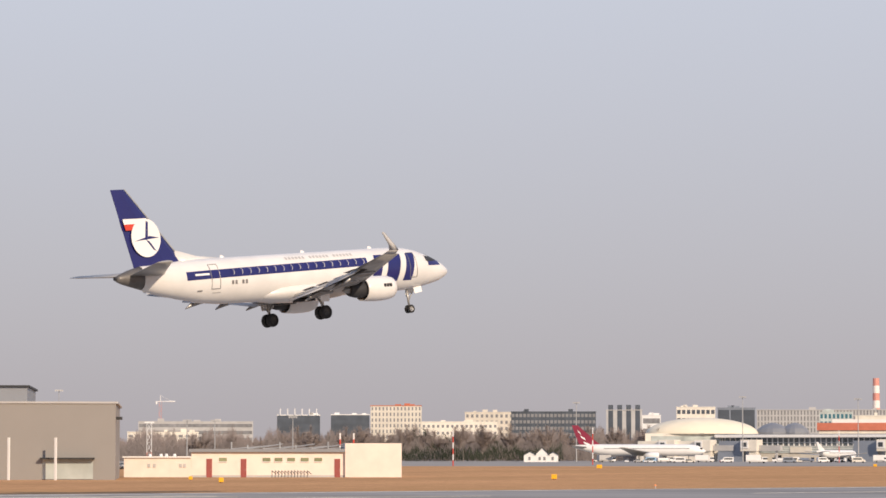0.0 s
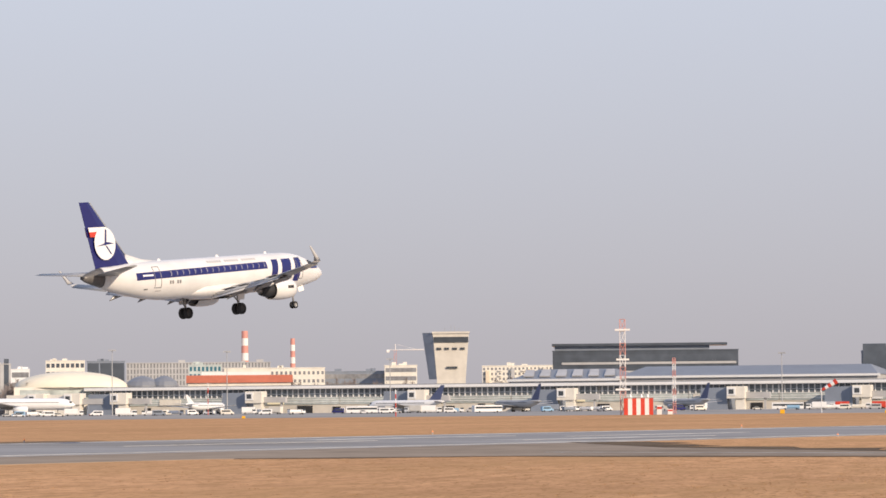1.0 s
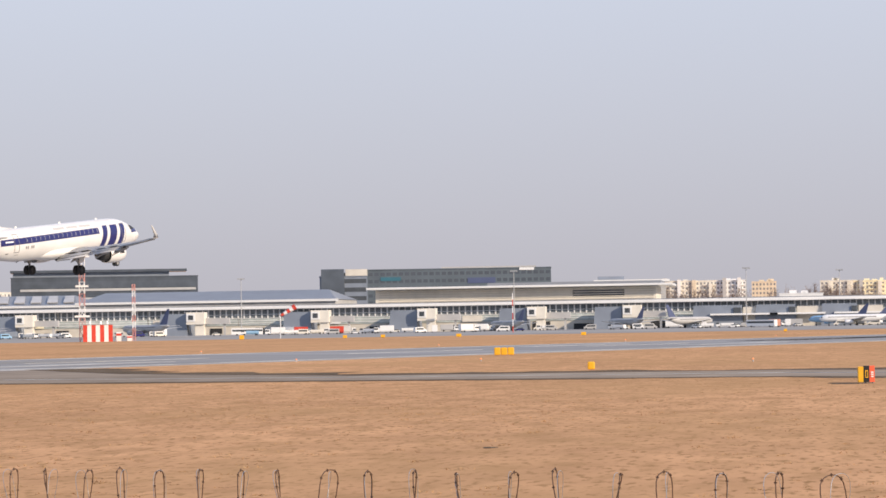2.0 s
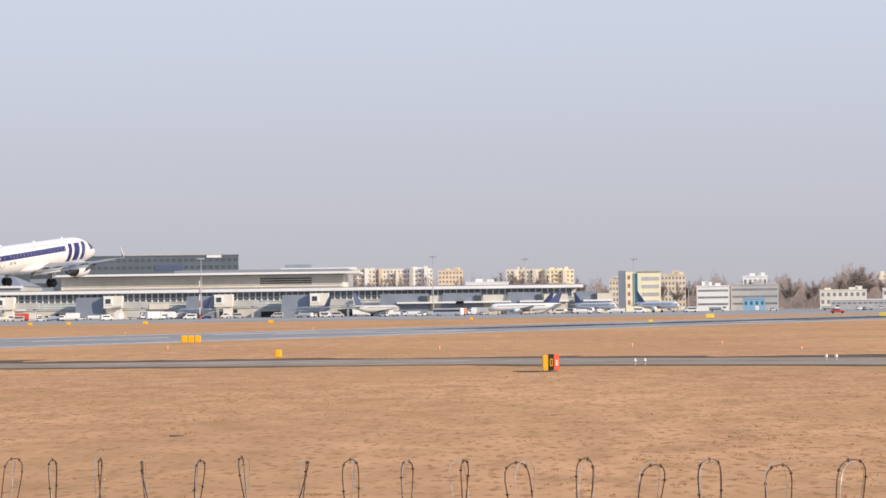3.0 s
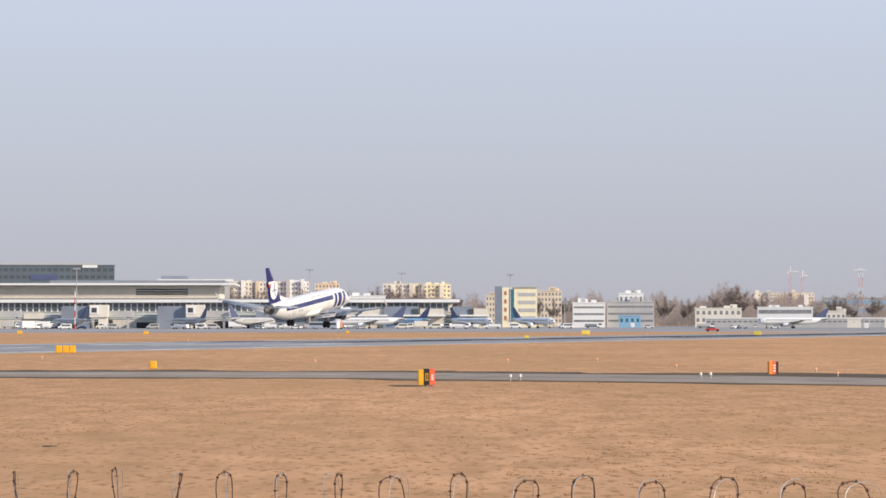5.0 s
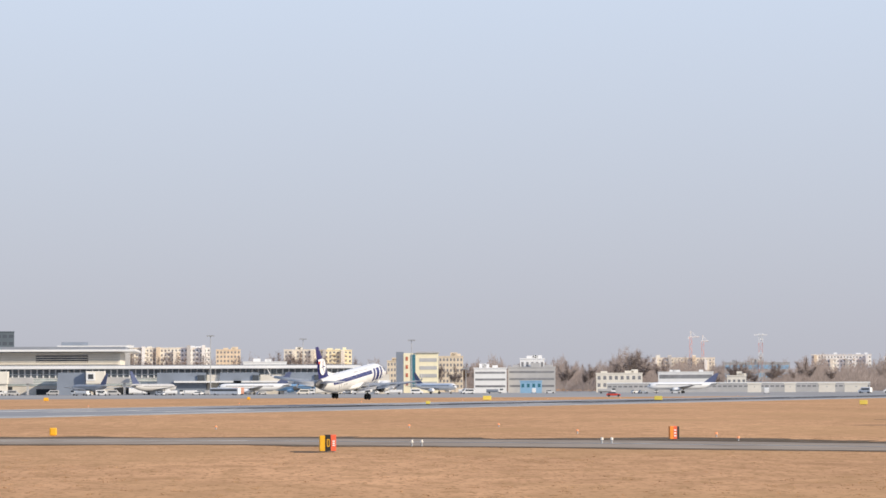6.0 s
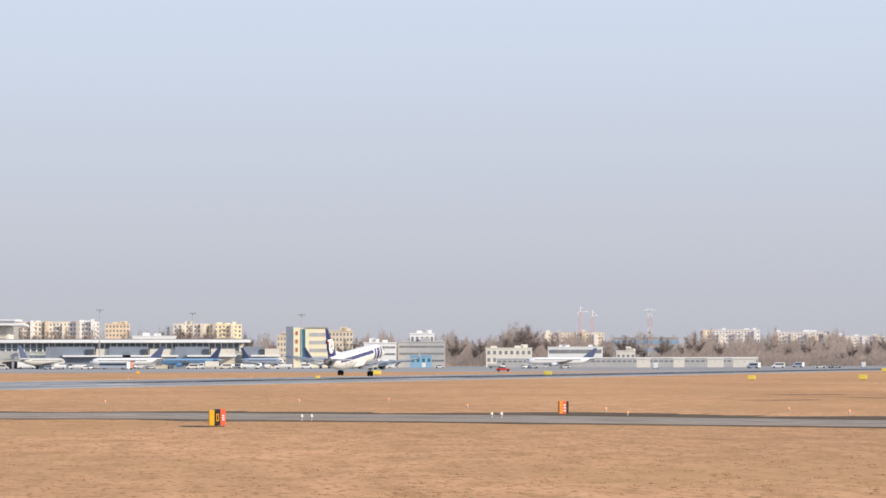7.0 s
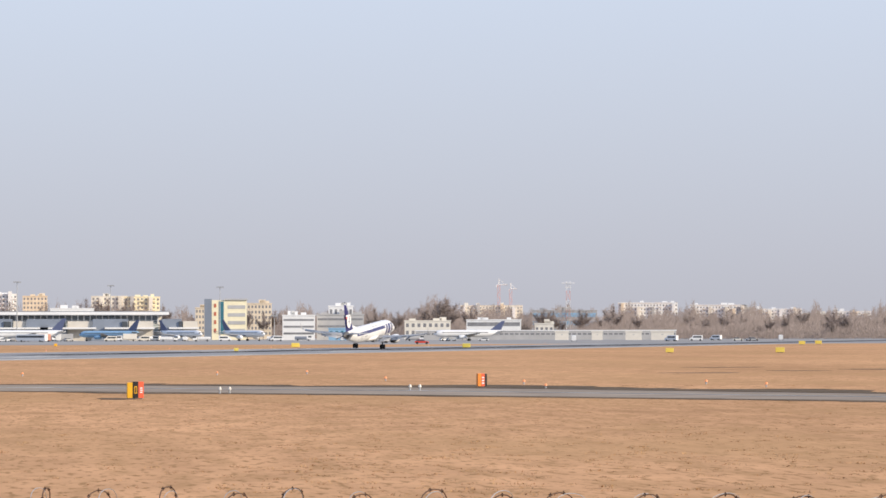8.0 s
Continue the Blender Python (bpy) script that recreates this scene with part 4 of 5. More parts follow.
building("apartment_block", "cream apartment block with balconies", -15.5, -14.2, 2150, 30, 16, M_CREAM, G, 8, 18, win=(0.5, 0.5), balcony=True)
building("apartment_block", "white and cream apartment block with balconies", -2.35, -0.9, 2350, 33, 16, M_CREAM, G, 9, 22, balcony=True)
building("apartment_block", "white end block of flats with balconies", -1.25, -0.7, 2300, 32.3, 16, W_, G, 9, 8, balcony=True)
building("apartment_block", "ochre apartment block without balconies", -0.6, -0.15, 2350, 31.5, 16, M_OCHRE, G, 9, 7)
building("apartment_block", "cream stepped apartment block with balconies", 0.65, 1.3, 2400, 32, 16, M_CREAM, G, 9, 9, balcony=True)
building("apartment_block", "light yellow apartment block with balconies", 1.25, 1.9, 2350, 31, 16, M_YELR, G, 9, 9, balcony=True)
building("low_warehouse", "low white warehouse roof behind the terminal", -0.1, 0.7, 1900, 18.5, 30, W_, M_GREYC, 1, 4)
# yellow office block with teal strips
a = thing("yellow_office", facing(3.11, 1620), "light yellow office block with teal glass strips", "office")
wd = 1620 * math.tan(radians(0.385))
box("wall", (-wd, wd, 0, 18, 0, 20.8), M_YELR, a)
box("dark_side", (-wd - 0.3, -wd + 3.6, -0.3, 15, 0, 21.4), M_SLATE, a, "dark slate stair side")
box("teal_strip", (-wd + 7.3, -wd + 9.8, -0.15, 0.3, 3, 20), M_TEAL, a, "teal glass strip")
box("roof", (-wd + 10, wd + 0.5, -0.8, 19, 20.8, 21.5), M_GREYC, a)
for k in range(4):
    box("window", (-wd + 4.7, -wd + 5.9, -0.15, 0.2, 4 + 4.3 * k, 6 + 4.3 * k), M_TERRA, a)
    box("window_band", (-wd + 12, wd - 0.8, -0.15, 0.2, 4 + 4.1 * k, 5.8 + 4.1 * k), M_GREYC, a)
building("apartment_block", "ochre block beside the yellow office", 3.5, 3.95, 1800, 20.5, 16, M_OCHRE, G, 6, 7)
building("apartment_block", "narrow ochre block of flats", 2.55, 2.72, 1800, 18, 16, M_OCHRE, G, 5, 3)
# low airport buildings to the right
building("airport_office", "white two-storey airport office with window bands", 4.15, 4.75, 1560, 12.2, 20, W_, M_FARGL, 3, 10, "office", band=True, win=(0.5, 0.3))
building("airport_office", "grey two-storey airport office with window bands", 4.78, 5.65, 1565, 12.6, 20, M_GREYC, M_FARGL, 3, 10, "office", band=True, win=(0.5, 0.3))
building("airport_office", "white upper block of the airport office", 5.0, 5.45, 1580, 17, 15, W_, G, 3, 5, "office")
building("blue_shed", "light blue low shed on the apron", 5.0, 5.4, 1500, 5.5, 10, M_SKYBL, M_TEAL, 1, 4, "shed", plant=False)
building("low_house", "small cream house with windows", 6.4, 7.25, 1600, 9.5, 14, M_CREAM, G, 2, 8, "house")
building("low_house", "white flat-roofed workshop by the apron", 7.54, 8.55, 1650, 10.2, 14, W_, G, 2, 10, "workshop", band=True)
building("low_house", "small cream gatehouse by the apron", 8.8, 9.15, 1600, 8, 10, M_CREAM, G, 1, 4, "house")
building("blue_hall", "blue-grey hall behind trees", 8.75, 9.95, 1900, 17, 20, M_GREYC, M_SKYBL, 3, 8, "hall", band=True)
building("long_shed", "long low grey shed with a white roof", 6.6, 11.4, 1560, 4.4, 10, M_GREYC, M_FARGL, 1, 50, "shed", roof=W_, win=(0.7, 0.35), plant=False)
for b, w in ((10.62, 0.3), (11.15, 0.42), (9.95, 0.2), (9.3, 0.25)):
    building("freight_container", "cream freight container on the apron edge", b - w / 2, b + w / 2, 1480, 3.9, 5, M_CREAM, M_GREYC, 1, 1, "container", plant=False, win=(0.1, 0.2))
for b0, b1, h, c, d in ((7.43, 8.58, 25.5, M_CREAM, 2500), (10.34, 11.43, 26.5, W_, 2400), (11.66, 12.62, 24.5, W_, 2380), (12.5, 12.85, 22, M_GREYC, 2300), (12.8, 13.7, 21.5, W_, 2400), (13.65, 14.2, 18.5, M_CREAM, 2450), (14.22, 14.95, 19.5, W_, 2400), (15.1, 15.6, 16, M_CREAM, 2500)):
    building("apartment_block", {M_CREAM: "cream", M_OCHRE: "ochre", W_: "white", M_GREYC: "grey"}[c] + " apartment block with balconies behind bare trees", b0, b1, d, h, 14, c, G, 8, max(5, int((b1 - b0) * 18)), balcony=True, win=(0.42, 0.42))

# white gabled pavilion before the wood
a = thing("gabled_pavilion", facing(-26.0, 1450), "small white pavilion with three dark-edged gables", "pavilion")
box("wall", (-8, 8, 0, 10, 0, 3.2), W_, a)
for x, w, h in ((-5.2, 5.2, 4.6), (0.4, 6.4, 6.4), (5.6, 4.6, 4.4)):
    bm = bmesh.new()
    panel_poly(bm, [(x - w / 2, -0.1, 3.2), (x + w / 2, -0.1, 3.2), (x, -0.1, h)], 10.0, (0, 1, 0))
    part("gable", bm, W_, a)
    for sgn in (-1, 1):
        bm = bmesh.new()
        panel_poly(bm, [(x + sgn * w / 2 * 1.1, -0.4, 3.05), (x, -0.4, h + 0.05), (x, -0.4, h + 0.45), (x + sgn * w / 2 * 1.1, -0.4, 3.45)], 10.6, (0, 1, 0))
        part("roof_slope", bm, M_DKGLASS, a, "dark roof edge")
for x in (-5.4, -0.6, 1.6, 5.4):
    box("window", (x - 0.5, x + 0.5, -0.2, 0.1, 0.9, 2.4), M_FARGL, a)

# grey hangar and salmon service building
hx, hy = at(-33.9, 394)
a = thing("hangar", pose(hx, hy, 0, 0, 0, 33.0), "large plain grey sheet-clad hangar", "hangar")
box("wall", (-46, 0.6, 0, 40, 0, 9.7), M_GREY, a, "plain grey cladding")
box("roof_edge", (-46.1, 0.9, -0.15, 40, 9.6, 9.85), M_GREYC, a)
box("awning", (-0.3, 1.4, 1, 4, 7.6, 7.95), M_DARK, a, "dark awning at the corner")
box("upper_block", (-46, -11.0, 12, 39, 9.7, 11.9), M_ROOF, a, "glazed upper block")
box("upper_roof", (-46, -10.7, 11.7, 39.3, 11.9, 12.15), M_DARK, a)
box("door_glazing", (-8.5, -2.2, -0.1, 0.2, 0.1, 2.6), M_GREENGL, a, "low greenish glazed door")
box("door_canopy", (-8.8, -2, -1.2, 0, 2.6, 2.8), M_DARK, a)
for x in (-10.4, -4.6):
    tagged(box("marker_post", (hx + x * math.cos(radians(33)) - 0.12, hx + x * math.cos(radians(33)) + 0.12, hy + x * math.sin(radians(33)) - 4.12, hy + x * math.sin(radians(33)) - 3.88, 0, 5.3), W_), "tall white post before the hangar", "post", "white posts")

p0, p1 = Vector((*at(-33.66, 440), 0)), Vector((*at(-28.57, 440), 0))
long_side = (p1 - p0).length
a = thing("service_building", pose(p0.x, p0.y, 0, 0, 0, math.degrees(math.atan2(p1.y - p0.y, p1.x - p0.x))), "long low salmon-white service building with red doors", "building")
f = lambda b: 439.6 * (math.tan(radians(b + 31.115)) + math.tan(radians(2.545)))   # along the front, by bearing
s1, s2 = f(-32.43), f(-29.61)
box("low_wing", (0, s1, 0, 12, 0, 2.75), M_PINK, a, "low salmon-white wing", 0.04)
box("middle_wing", (s1, s2, 0, 14, 0, 3.6), M_PINK, a, "salmon-white middle wing", 0.04)
box("end_block", (s2, long_side, -0.6, 15, 0, 4.8), M_PINK, a, "tall blank salmon-white end block", 0.04)
box("roof", (s1 - 0.3, s2, -0.5, 14.3, 3.55, 4.0), M_ROOF, a, "grey flat roof edge")
box("plinth", (s1, s2, -0.05, 0.1, 0, 0.3), M_GREYC, a)
box("roof_edge", (-0.2, s1, -0.3, 12, 2.75, 2.95), W_, a)
for b in (-32.1, -31.47, -29.75):
    x = f(b)
    d = box("door", (x - 0.4, x + 0.4, -0.08, 0.1, 0, 2.6), M_DOORRED, a, "dark red steel door")
    box("door_handle", (x + 0.2, x + 0.3, -0.14, -0.07, 1.0, 1.1), M_STEEL, d)
for b in (-31.85, -31.05, -30.83, -30.6, -30.35, -30.1):
    x = f(b)
    wdw = box("window", (x - 0.55, x + 0.55, -0.06, 0.1, 2.25, 2.75), M_OLIVEGL, a, "small high window with olive blind")
    box("sill", (x - 0.55, x + 0.55, -0.14, 0, 2.12, 2.2), W_, wdw)
for b in (-33.2, -33.1, -32.62, -32.55):
    x = f(b)
    box("vent", (x - 0.18, x + 0.18, -0.1, 0.1, 1.4, 1.9), M_GREYC, a)
bm = bmesh.new()
for b in (-33.2, -33.0, -32.9, -32.75):
    tube(bm, (f(b), 4, 2.9), (f(b), 4, 3.3), 0.25, 0.2, 8)
part("roof_vent", bm, W_, a)
bm = bmesh.new()
for k in range(7):
    x = f(-31.7) + k * (s2 - f(-31.7)) / 7
    tube(bm, (x, 5, 4.0), (x + 5, 5, 4.4 + 0.3 * (k % 2)), 0.09, n=6)
    tube(bm, (x, 5, 3.9), (x, 5, 5.0 - 0.4 * (k % 3)), 0.12, n=6)
part("roof_pipes", bm, M_GALV, a)
bm = bmesh.new()
bx = f(-30.95)
for k in range(12):
    tube(bm, (bx + k * 0.45, -2.2, 0), (bx + k * 0.45, -2.2, 1.0), 0.05, n=5)
    tube(bm, (bx + k * 0.45, -2.2, 0.9), (bx + k * 0.45 + 0.6, -3.2, 0.45), 0.05, n=5)
rk = part("rack", bm, M_DARK)
rk.matrix_world = a.matrix_basis.copy()
tagged(rk, "dark metal rack beside the service building", "rack")
# ---- masts, chimneys, cranes, lamp masts ----


def banded_chimney(b, dist, top, r, low):
    a = thing("chimney", facing(b, dist), "tall round chimney banded red and white", "chimney", "power plant chimneys")
    n = 6
    for k in range(n):
        z0, z1 = low + (top - low) * k / n, low + (top - low) * (k + 1) / n
        bm = bmesh.new()
        q0, q1 = r * (1.25 - 0.25 * k / n), r * (1.25 - 0.25 * (k + 1) / n)
        tube(bm, (0, 0, z0), (0, 0, z1), q0, q1, 16)
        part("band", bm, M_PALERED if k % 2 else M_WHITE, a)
    bm = bmesh.new()
    tube(bm, (0, 0, 0), (0, 0, low), r * 1.5, r * 1.25, 16)
    part("shaft", bm, M_GREYC, a)


banded_chimney(-19.87, 2600, 67, 2.6, 30)
banded_chimney(-18.99, 2900, 67, 2.0, 32)


def lattice_mast(name, b, dist, h, w, label, arms=(), category="mast"):
    a = thing(name, facing(b, dist), label, category)
    n = max(4, int(h / (w * 2.2)))
    for k in range(n):
        z0, z1 = h * k / n, h * (k + 1) / n
        bm = bmesh.new()
        c = [(-w / 2, -w / 2), (w / 2, -w / 2), (w / 2, w / 2), (-w / 2, w / 2)]
        for i in range(4):
            p, q = c[i], c[(i + 1) % 4]
            tube(bm, (*p, z0), (*p, z1), 0.12, n=5)
            tube(bm, (*p, z0), (*q, z1), 0.08, n=4)
            tube(bm, (*p, z1), (*q, z1), 0.07, n=4)
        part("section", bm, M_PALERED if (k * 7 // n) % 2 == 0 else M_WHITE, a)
    for z, l in arms:
        box("platform", (-l / 2, l / 2, -l / 4, l / 4, z, z + 0.5), M_WHITE, a, "white antenna platform")
    return a


lattice_mast("radio_mast", -12.91, 872, 26.8, 1.5, "red and white lattice radio mast", ((23.6, 4.2), (15.3, 3.6), (6.9, 4.2)))
lattice_mast("radio_mast", -11.97, 905, 16.3, 0.8, "slim red and white lattice mast")
lattice_mast("radio_mast", -33.2, 1300, 17, 2.0, "red and white lattice mast before trees", ((16.5, 4),))
lattice_mast("radar_tower", 9.42, 1900, 35, 2.4, "tall lattice tower with antenna arms", ((33.8, 8), (31, 3.5)), "tower")


def lamp_mast(b, dist, h):
    a = thing("lamp_mast", facing(b, dist), "tall slim floodlight mast with lamp ring", "lamp mast", "apron floodlight masts")
    bm = bmesh.new()
    tube(bm, (0, 0, 0), (0, 0, h), 0.3, 0.14, 8)
    part("pole", bm, M_GALV, a)
    bm = bmesh.new()
    add_box(bm, -1.7, 1.7, -0.5, 0.5, h - 0.2, h + 0.25)
    for k in range(4):
        add_box(bm, -1.7 + k * 0.95, -1.1 + k * 0.95, -0.9, -0.4, h - 0.5, h)
    part("lamp_head", bm, M_GALV, a)


for b, d, h in ((-25.35, 1500, 28.5), (-30.57, 1250, 18.5), (-32.51, 1200, 16.5), (-32.0, 1250, 17), (-22.3, 1440, 30), (-20.2, 1440, 29), (-10.0, 1440, 26), (-4.97, 1430, 27.5),
                (-0.7, 1430, 27), (3.0, 1450, 25), (-17.2, 1440, 25), (-34.85, 1300, 30), (1.0, 1500, 26.5), (4.0, 1500, 12)):
    lamp_mast(b, d, h)
for b, d, h in ((-27.62, 900, 10.2), (-25.05, 1000, 12), (-20.55, 1350, 14), (-17.1, 930, 8), (-5.0, 1100, 14), (-29.45, 620, 7.5), (-29.7, 620, 7.5)):
    a = thing("striped_pole", facing(b, d), "slim pole painted red and white", "pole", "striped poles")
    for k in range(6):
        bm = bmesh.new()
        tube(bm, (0, 0, h * k / 6), (0, 0, h * (k + 1) / 6), 0.17, n=8)
        part("band", bm, M_WHITE if k % 2 else M_RED, a)


def crane(b, dist, h, jib, label):
    a = thing("tower_crane", facing(b, dist), label, "crane", "distant tower cranes")
    bm = bmesh.new()
    for x, y in ((-1, -1), (1, -1), (1, 1), (-1, 1)):
        tube(bm, (x, y, 0), (x, y, h), 0.12, n=4)
    for k in range(int(h / 4)):
        s = 1 if k % 2 else -1
        tube(bm, (-s, -1, k * 4), (s, -1, k * 4 + 4), 0.15, n=4)
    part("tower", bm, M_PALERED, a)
    bm = bmesh.new()
    for z in (h, h + 1.8):
        tube(bm, (-jib * 0.3, 0, h), (jib, 0, z if z == h else h + 0.4), 0.25, n=4)
    tube(bm, (0, 0, h), (0, 0, h + 5), 0.3, n=4)
    tube(bm, (0, 0, h + 5), (jib * 0.7, 0, h + 0.6), 0.1, n=4)
    add_box(bm, -jib * 0.3, -jib * 0.2, -1, 1, h - 2, h)
    part("jib", bm, M_WHITE, a)


crane(-33.0, 2500, 46, 12, "distant red tower crane")
crane(8.14, 2600, 44, 7, "distant red tower crane")
crane(8.36, 2700, 42, 5, "distant red tower crane")
crane(-17.1, 2600, 50, 24, "distant red and white tower crane")

# checkered localizer hut
a = thing("radio_hut", facing(-12.63, 868), "hut painted in broad red and white stripes", "hut")
for k in range(7):
    box("panel", (-4.1 + k * 1.17, -2.93 + k * 1.17, 0, 5, 0, 4.7), M_WHITE if k % 2 else M_RED, a)
box("roof", (-4.3, 4.3, -0.2, 5.2, 4.7, 4.9), M_GREYC, a)
bm = bmesh.new()
for x in (-2.2, 0.8, 2.6):
    tube(bm, (x, 2, 4.9), (x, 2, 5.8), 0.35, 0.2, 8)
part("roof_vent", bm, M_WHITE, a)
for b, h in ((-12.25, 2.6), (-12.05, 1.6)):
    a = thing("antenna_cabinet", facing(b, 880), "small white and red antenna cabinet", "cabinet", "antenna cabinets")
    box("cabinet", (-0.7, 0.7, 0, 1.2, 0, h), M_WHITE, a, "", 0.05)
    box("band", (-0.72, 0.72, -0.05, 1.22, h * 0.6, h * 0.85), M_RED, a)
# windsock
a = thing("windsock", facing(-9.15, 900), "red and white windsock on a pole", "windsock")
bm = bmesh.new()
tube(bm, (-2.1, 0, 0), (-2.1, 0, 7.2), 0.12, n=8)
part("pole", bm, M_WHITE, a)
for k in range(5):
    bm = bmesh.new()
    p = lambda u: (-1.9 + 4.2 * u, 0, 6.6 + 2.6 * u)
    tube(bm, p(k / 5), p((k + 1) / 5), 0.35 + 0.1 * k, 0.45 + 0.1 * k, 12)
    part("sock_band", bm, M_WHITE if k % 2 else M_RED, a)

# ---- parked aircraft ----


def parked(b, dist, head, length, span, tail_h, body_m, tail_m, label, wing_m=None):
    """A parked airliner; head: the way it points, degrees from straight right towards the camera's far side."""
    k = length / 31.2
    a = thing("parked_airliner", facing(b, dist) @ pose(0, 0, 0, 0, 0, head), label, "airplane", "parked airliners")
    r = 1.55 * k ** 0.8
    zc = 1.75 * k ** 0.8 + r * 0.95
    bm = bmesh.new()
    st = [(0.5, 0.02, -0.2), (0.49, 0.25, -0.18), (0.47, 0.55, -0.12), (0.44, 0.82, -0.05), (0.4, 0.97, 0), (0.34, 1, 0), (-0.2, 1, 0), (-0.3, 0.9, 0.12), (-0.4, 0.6, 0.38), (-0.46, 0.34, 0.55), (-0.5, 0.08, 0.62)]
    loft(bm, [[(length * u, r * s * math.cos(t), zc + r * (dz + s * math.sin(t))) for t in [2 * math.pi * j / 16 for j in range(16)]] for u, s, dz in st])
    part("fuselage", bm, body_m, a, "", True)
    bm = bmesh.new()
    loft(bm, [[(-0.29 * length, -0.12, zc + r * 0.9), (-0.29 * length, 0.12, zc + r * 0.9), (-0.45 * length, 0.12, zc + r), (-0.45 * length, -0.12, zc + r)],
              [(-0.46 * length, -0.05, tail_h), (-0.46 * length, 0.05, tail_h), (-0.505 * length, 0.05, tail_h), (-0.505 * length, -0.05, tail_h)]])
    part("fin", bm, tail_m, a, "painted tail fin")
    for s in (-1, 1):
        bm = bmesh.new()
        foil(bm, [((0.12 * length, r * 0.7 * s, zc - r * 0.6), 0.17 * length, 0.4 * k, 2), ((-0.07 * length, span / 2 * s, zc - r * 0.6 + span * 0.045), 0.045 * length, 0.12 * k, 0)])
        part("wing", bm, wing_m or M_WING, a, "", True)
        bm = bmesh.new()
        foil(bm, [((-0.38 * length, 0.3 * s, zc + r * 0.5), 0.1 * length, 0.22 * k, 0), ((-0.45 * length, span * 0.18 * s, zc + r * 0.7), 0.045 * length, 0.1 * k, 0)])
        part("tailplane", bm, M_WING, a, "", True)
        bm = bmesh.new()
        ey = span * 0.17 * s
        loft(bm, [[(length * u, ey + q * k * math.cos(t), zc - r * 1.0 + q * k * math.sin(t)) for t in [2 * math.pi * j / 14 for j in range(14)]] for u, q in ((0.16, 0.7), (0.15, 0.85), (0.1, 0.9), (0.05, 0.6))])
        part("engine", bm, body_m, a, "", True)
        bm = bmesh.new()
        tube(bm, (0, 2.4 * k * s, zc - r * 0.8), (0, 2.4 * k * s, 0.5), 0.14, n=6)
        tube(bm, (0, 2.0 * k * s, 0.5), (0, 2.8 * k * s, 0.5), 0.5, n=14)
        part("main_gear", bm, M_TYRE, a)
    bm = bmesh.new()
    tube(bm, (0.37 * length, 0, zc), (0.37 * length, 0, 0.4), 0.12, n=6)
    tube(bm, (0.37 * length, -0.25, 0.35), (0.37 * length, 0.25, 0.35), 0.35, n=12)
    part("nose_gear", bm, M_TYRE, a)
    for s in (-1, 1):
        bm = bmesh.new()
        add_box(bm, -0.26 * length, 0.38 * length, s * (r * 0.96) - 0.06, s * (r * 0.96) + 0.06, zc + r * 0.22, zc + r * 0.22 + 0.3)
        part("window_strip", bm, M_FARGL, a, "dark strip of cabin windows")
    bm = bmesh.new()
    add_box(bm, 0.455 * length, 0.475 * length, -r * 0.58, r * 0.58, zc + r * 0.12, zc + r * 0.42)
    part("windscreen", bm, M_DARK, a)
    return a


wide_body = parked(-24.2, 1400, -4, 60, 58, 16.6, M_WHITE, M_MAROON, "white wide-body airliner with a maroon and white tail parked")
for s in (-1, 1):
    for k in range(3):
        bm = bmesh.new()
        panel_poly(bm, [(-21.5 - 2.2 * k, 0.16 * s, 7.0 + 2.6 * k), (-24.6 - 1.4 * k, 0.16 * s, 8.4 + 2.6 * k), (-25.0 - 1.4 * k, 0.16 * s, 9.4 + 2.6 * k), (-22.3 - 2.2 * k, 0.16 * s, 8.3 + 2.6 * k)], 0.02, (0, s, 0))
        part("tail_stripe", bm, M_WHITE, wide_body, "white stripe on the maroon fin")
parked(-20.6, 1400, 62, 37, 34, 9, M_WHITE, M_WHITE, "white airliner nose-on at the gate")
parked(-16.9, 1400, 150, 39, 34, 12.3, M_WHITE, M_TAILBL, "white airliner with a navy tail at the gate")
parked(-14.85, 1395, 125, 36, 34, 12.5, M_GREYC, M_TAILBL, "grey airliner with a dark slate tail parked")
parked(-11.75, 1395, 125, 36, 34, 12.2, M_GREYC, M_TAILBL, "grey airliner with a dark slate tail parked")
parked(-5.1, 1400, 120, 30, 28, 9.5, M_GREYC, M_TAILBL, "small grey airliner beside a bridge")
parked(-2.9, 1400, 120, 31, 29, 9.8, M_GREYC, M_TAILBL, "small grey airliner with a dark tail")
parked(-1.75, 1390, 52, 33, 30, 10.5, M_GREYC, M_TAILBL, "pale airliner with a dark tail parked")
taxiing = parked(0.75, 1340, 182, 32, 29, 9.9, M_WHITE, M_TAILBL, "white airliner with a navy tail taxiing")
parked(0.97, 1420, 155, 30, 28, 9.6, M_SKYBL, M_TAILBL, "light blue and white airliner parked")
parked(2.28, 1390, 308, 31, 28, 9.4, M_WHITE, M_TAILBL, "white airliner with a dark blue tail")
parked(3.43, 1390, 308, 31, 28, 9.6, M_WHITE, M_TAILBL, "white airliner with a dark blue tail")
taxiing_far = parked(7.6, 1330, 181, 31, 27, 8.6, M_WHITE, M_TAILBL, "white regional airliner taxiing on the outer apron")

# ---- vehicles on the apron ----


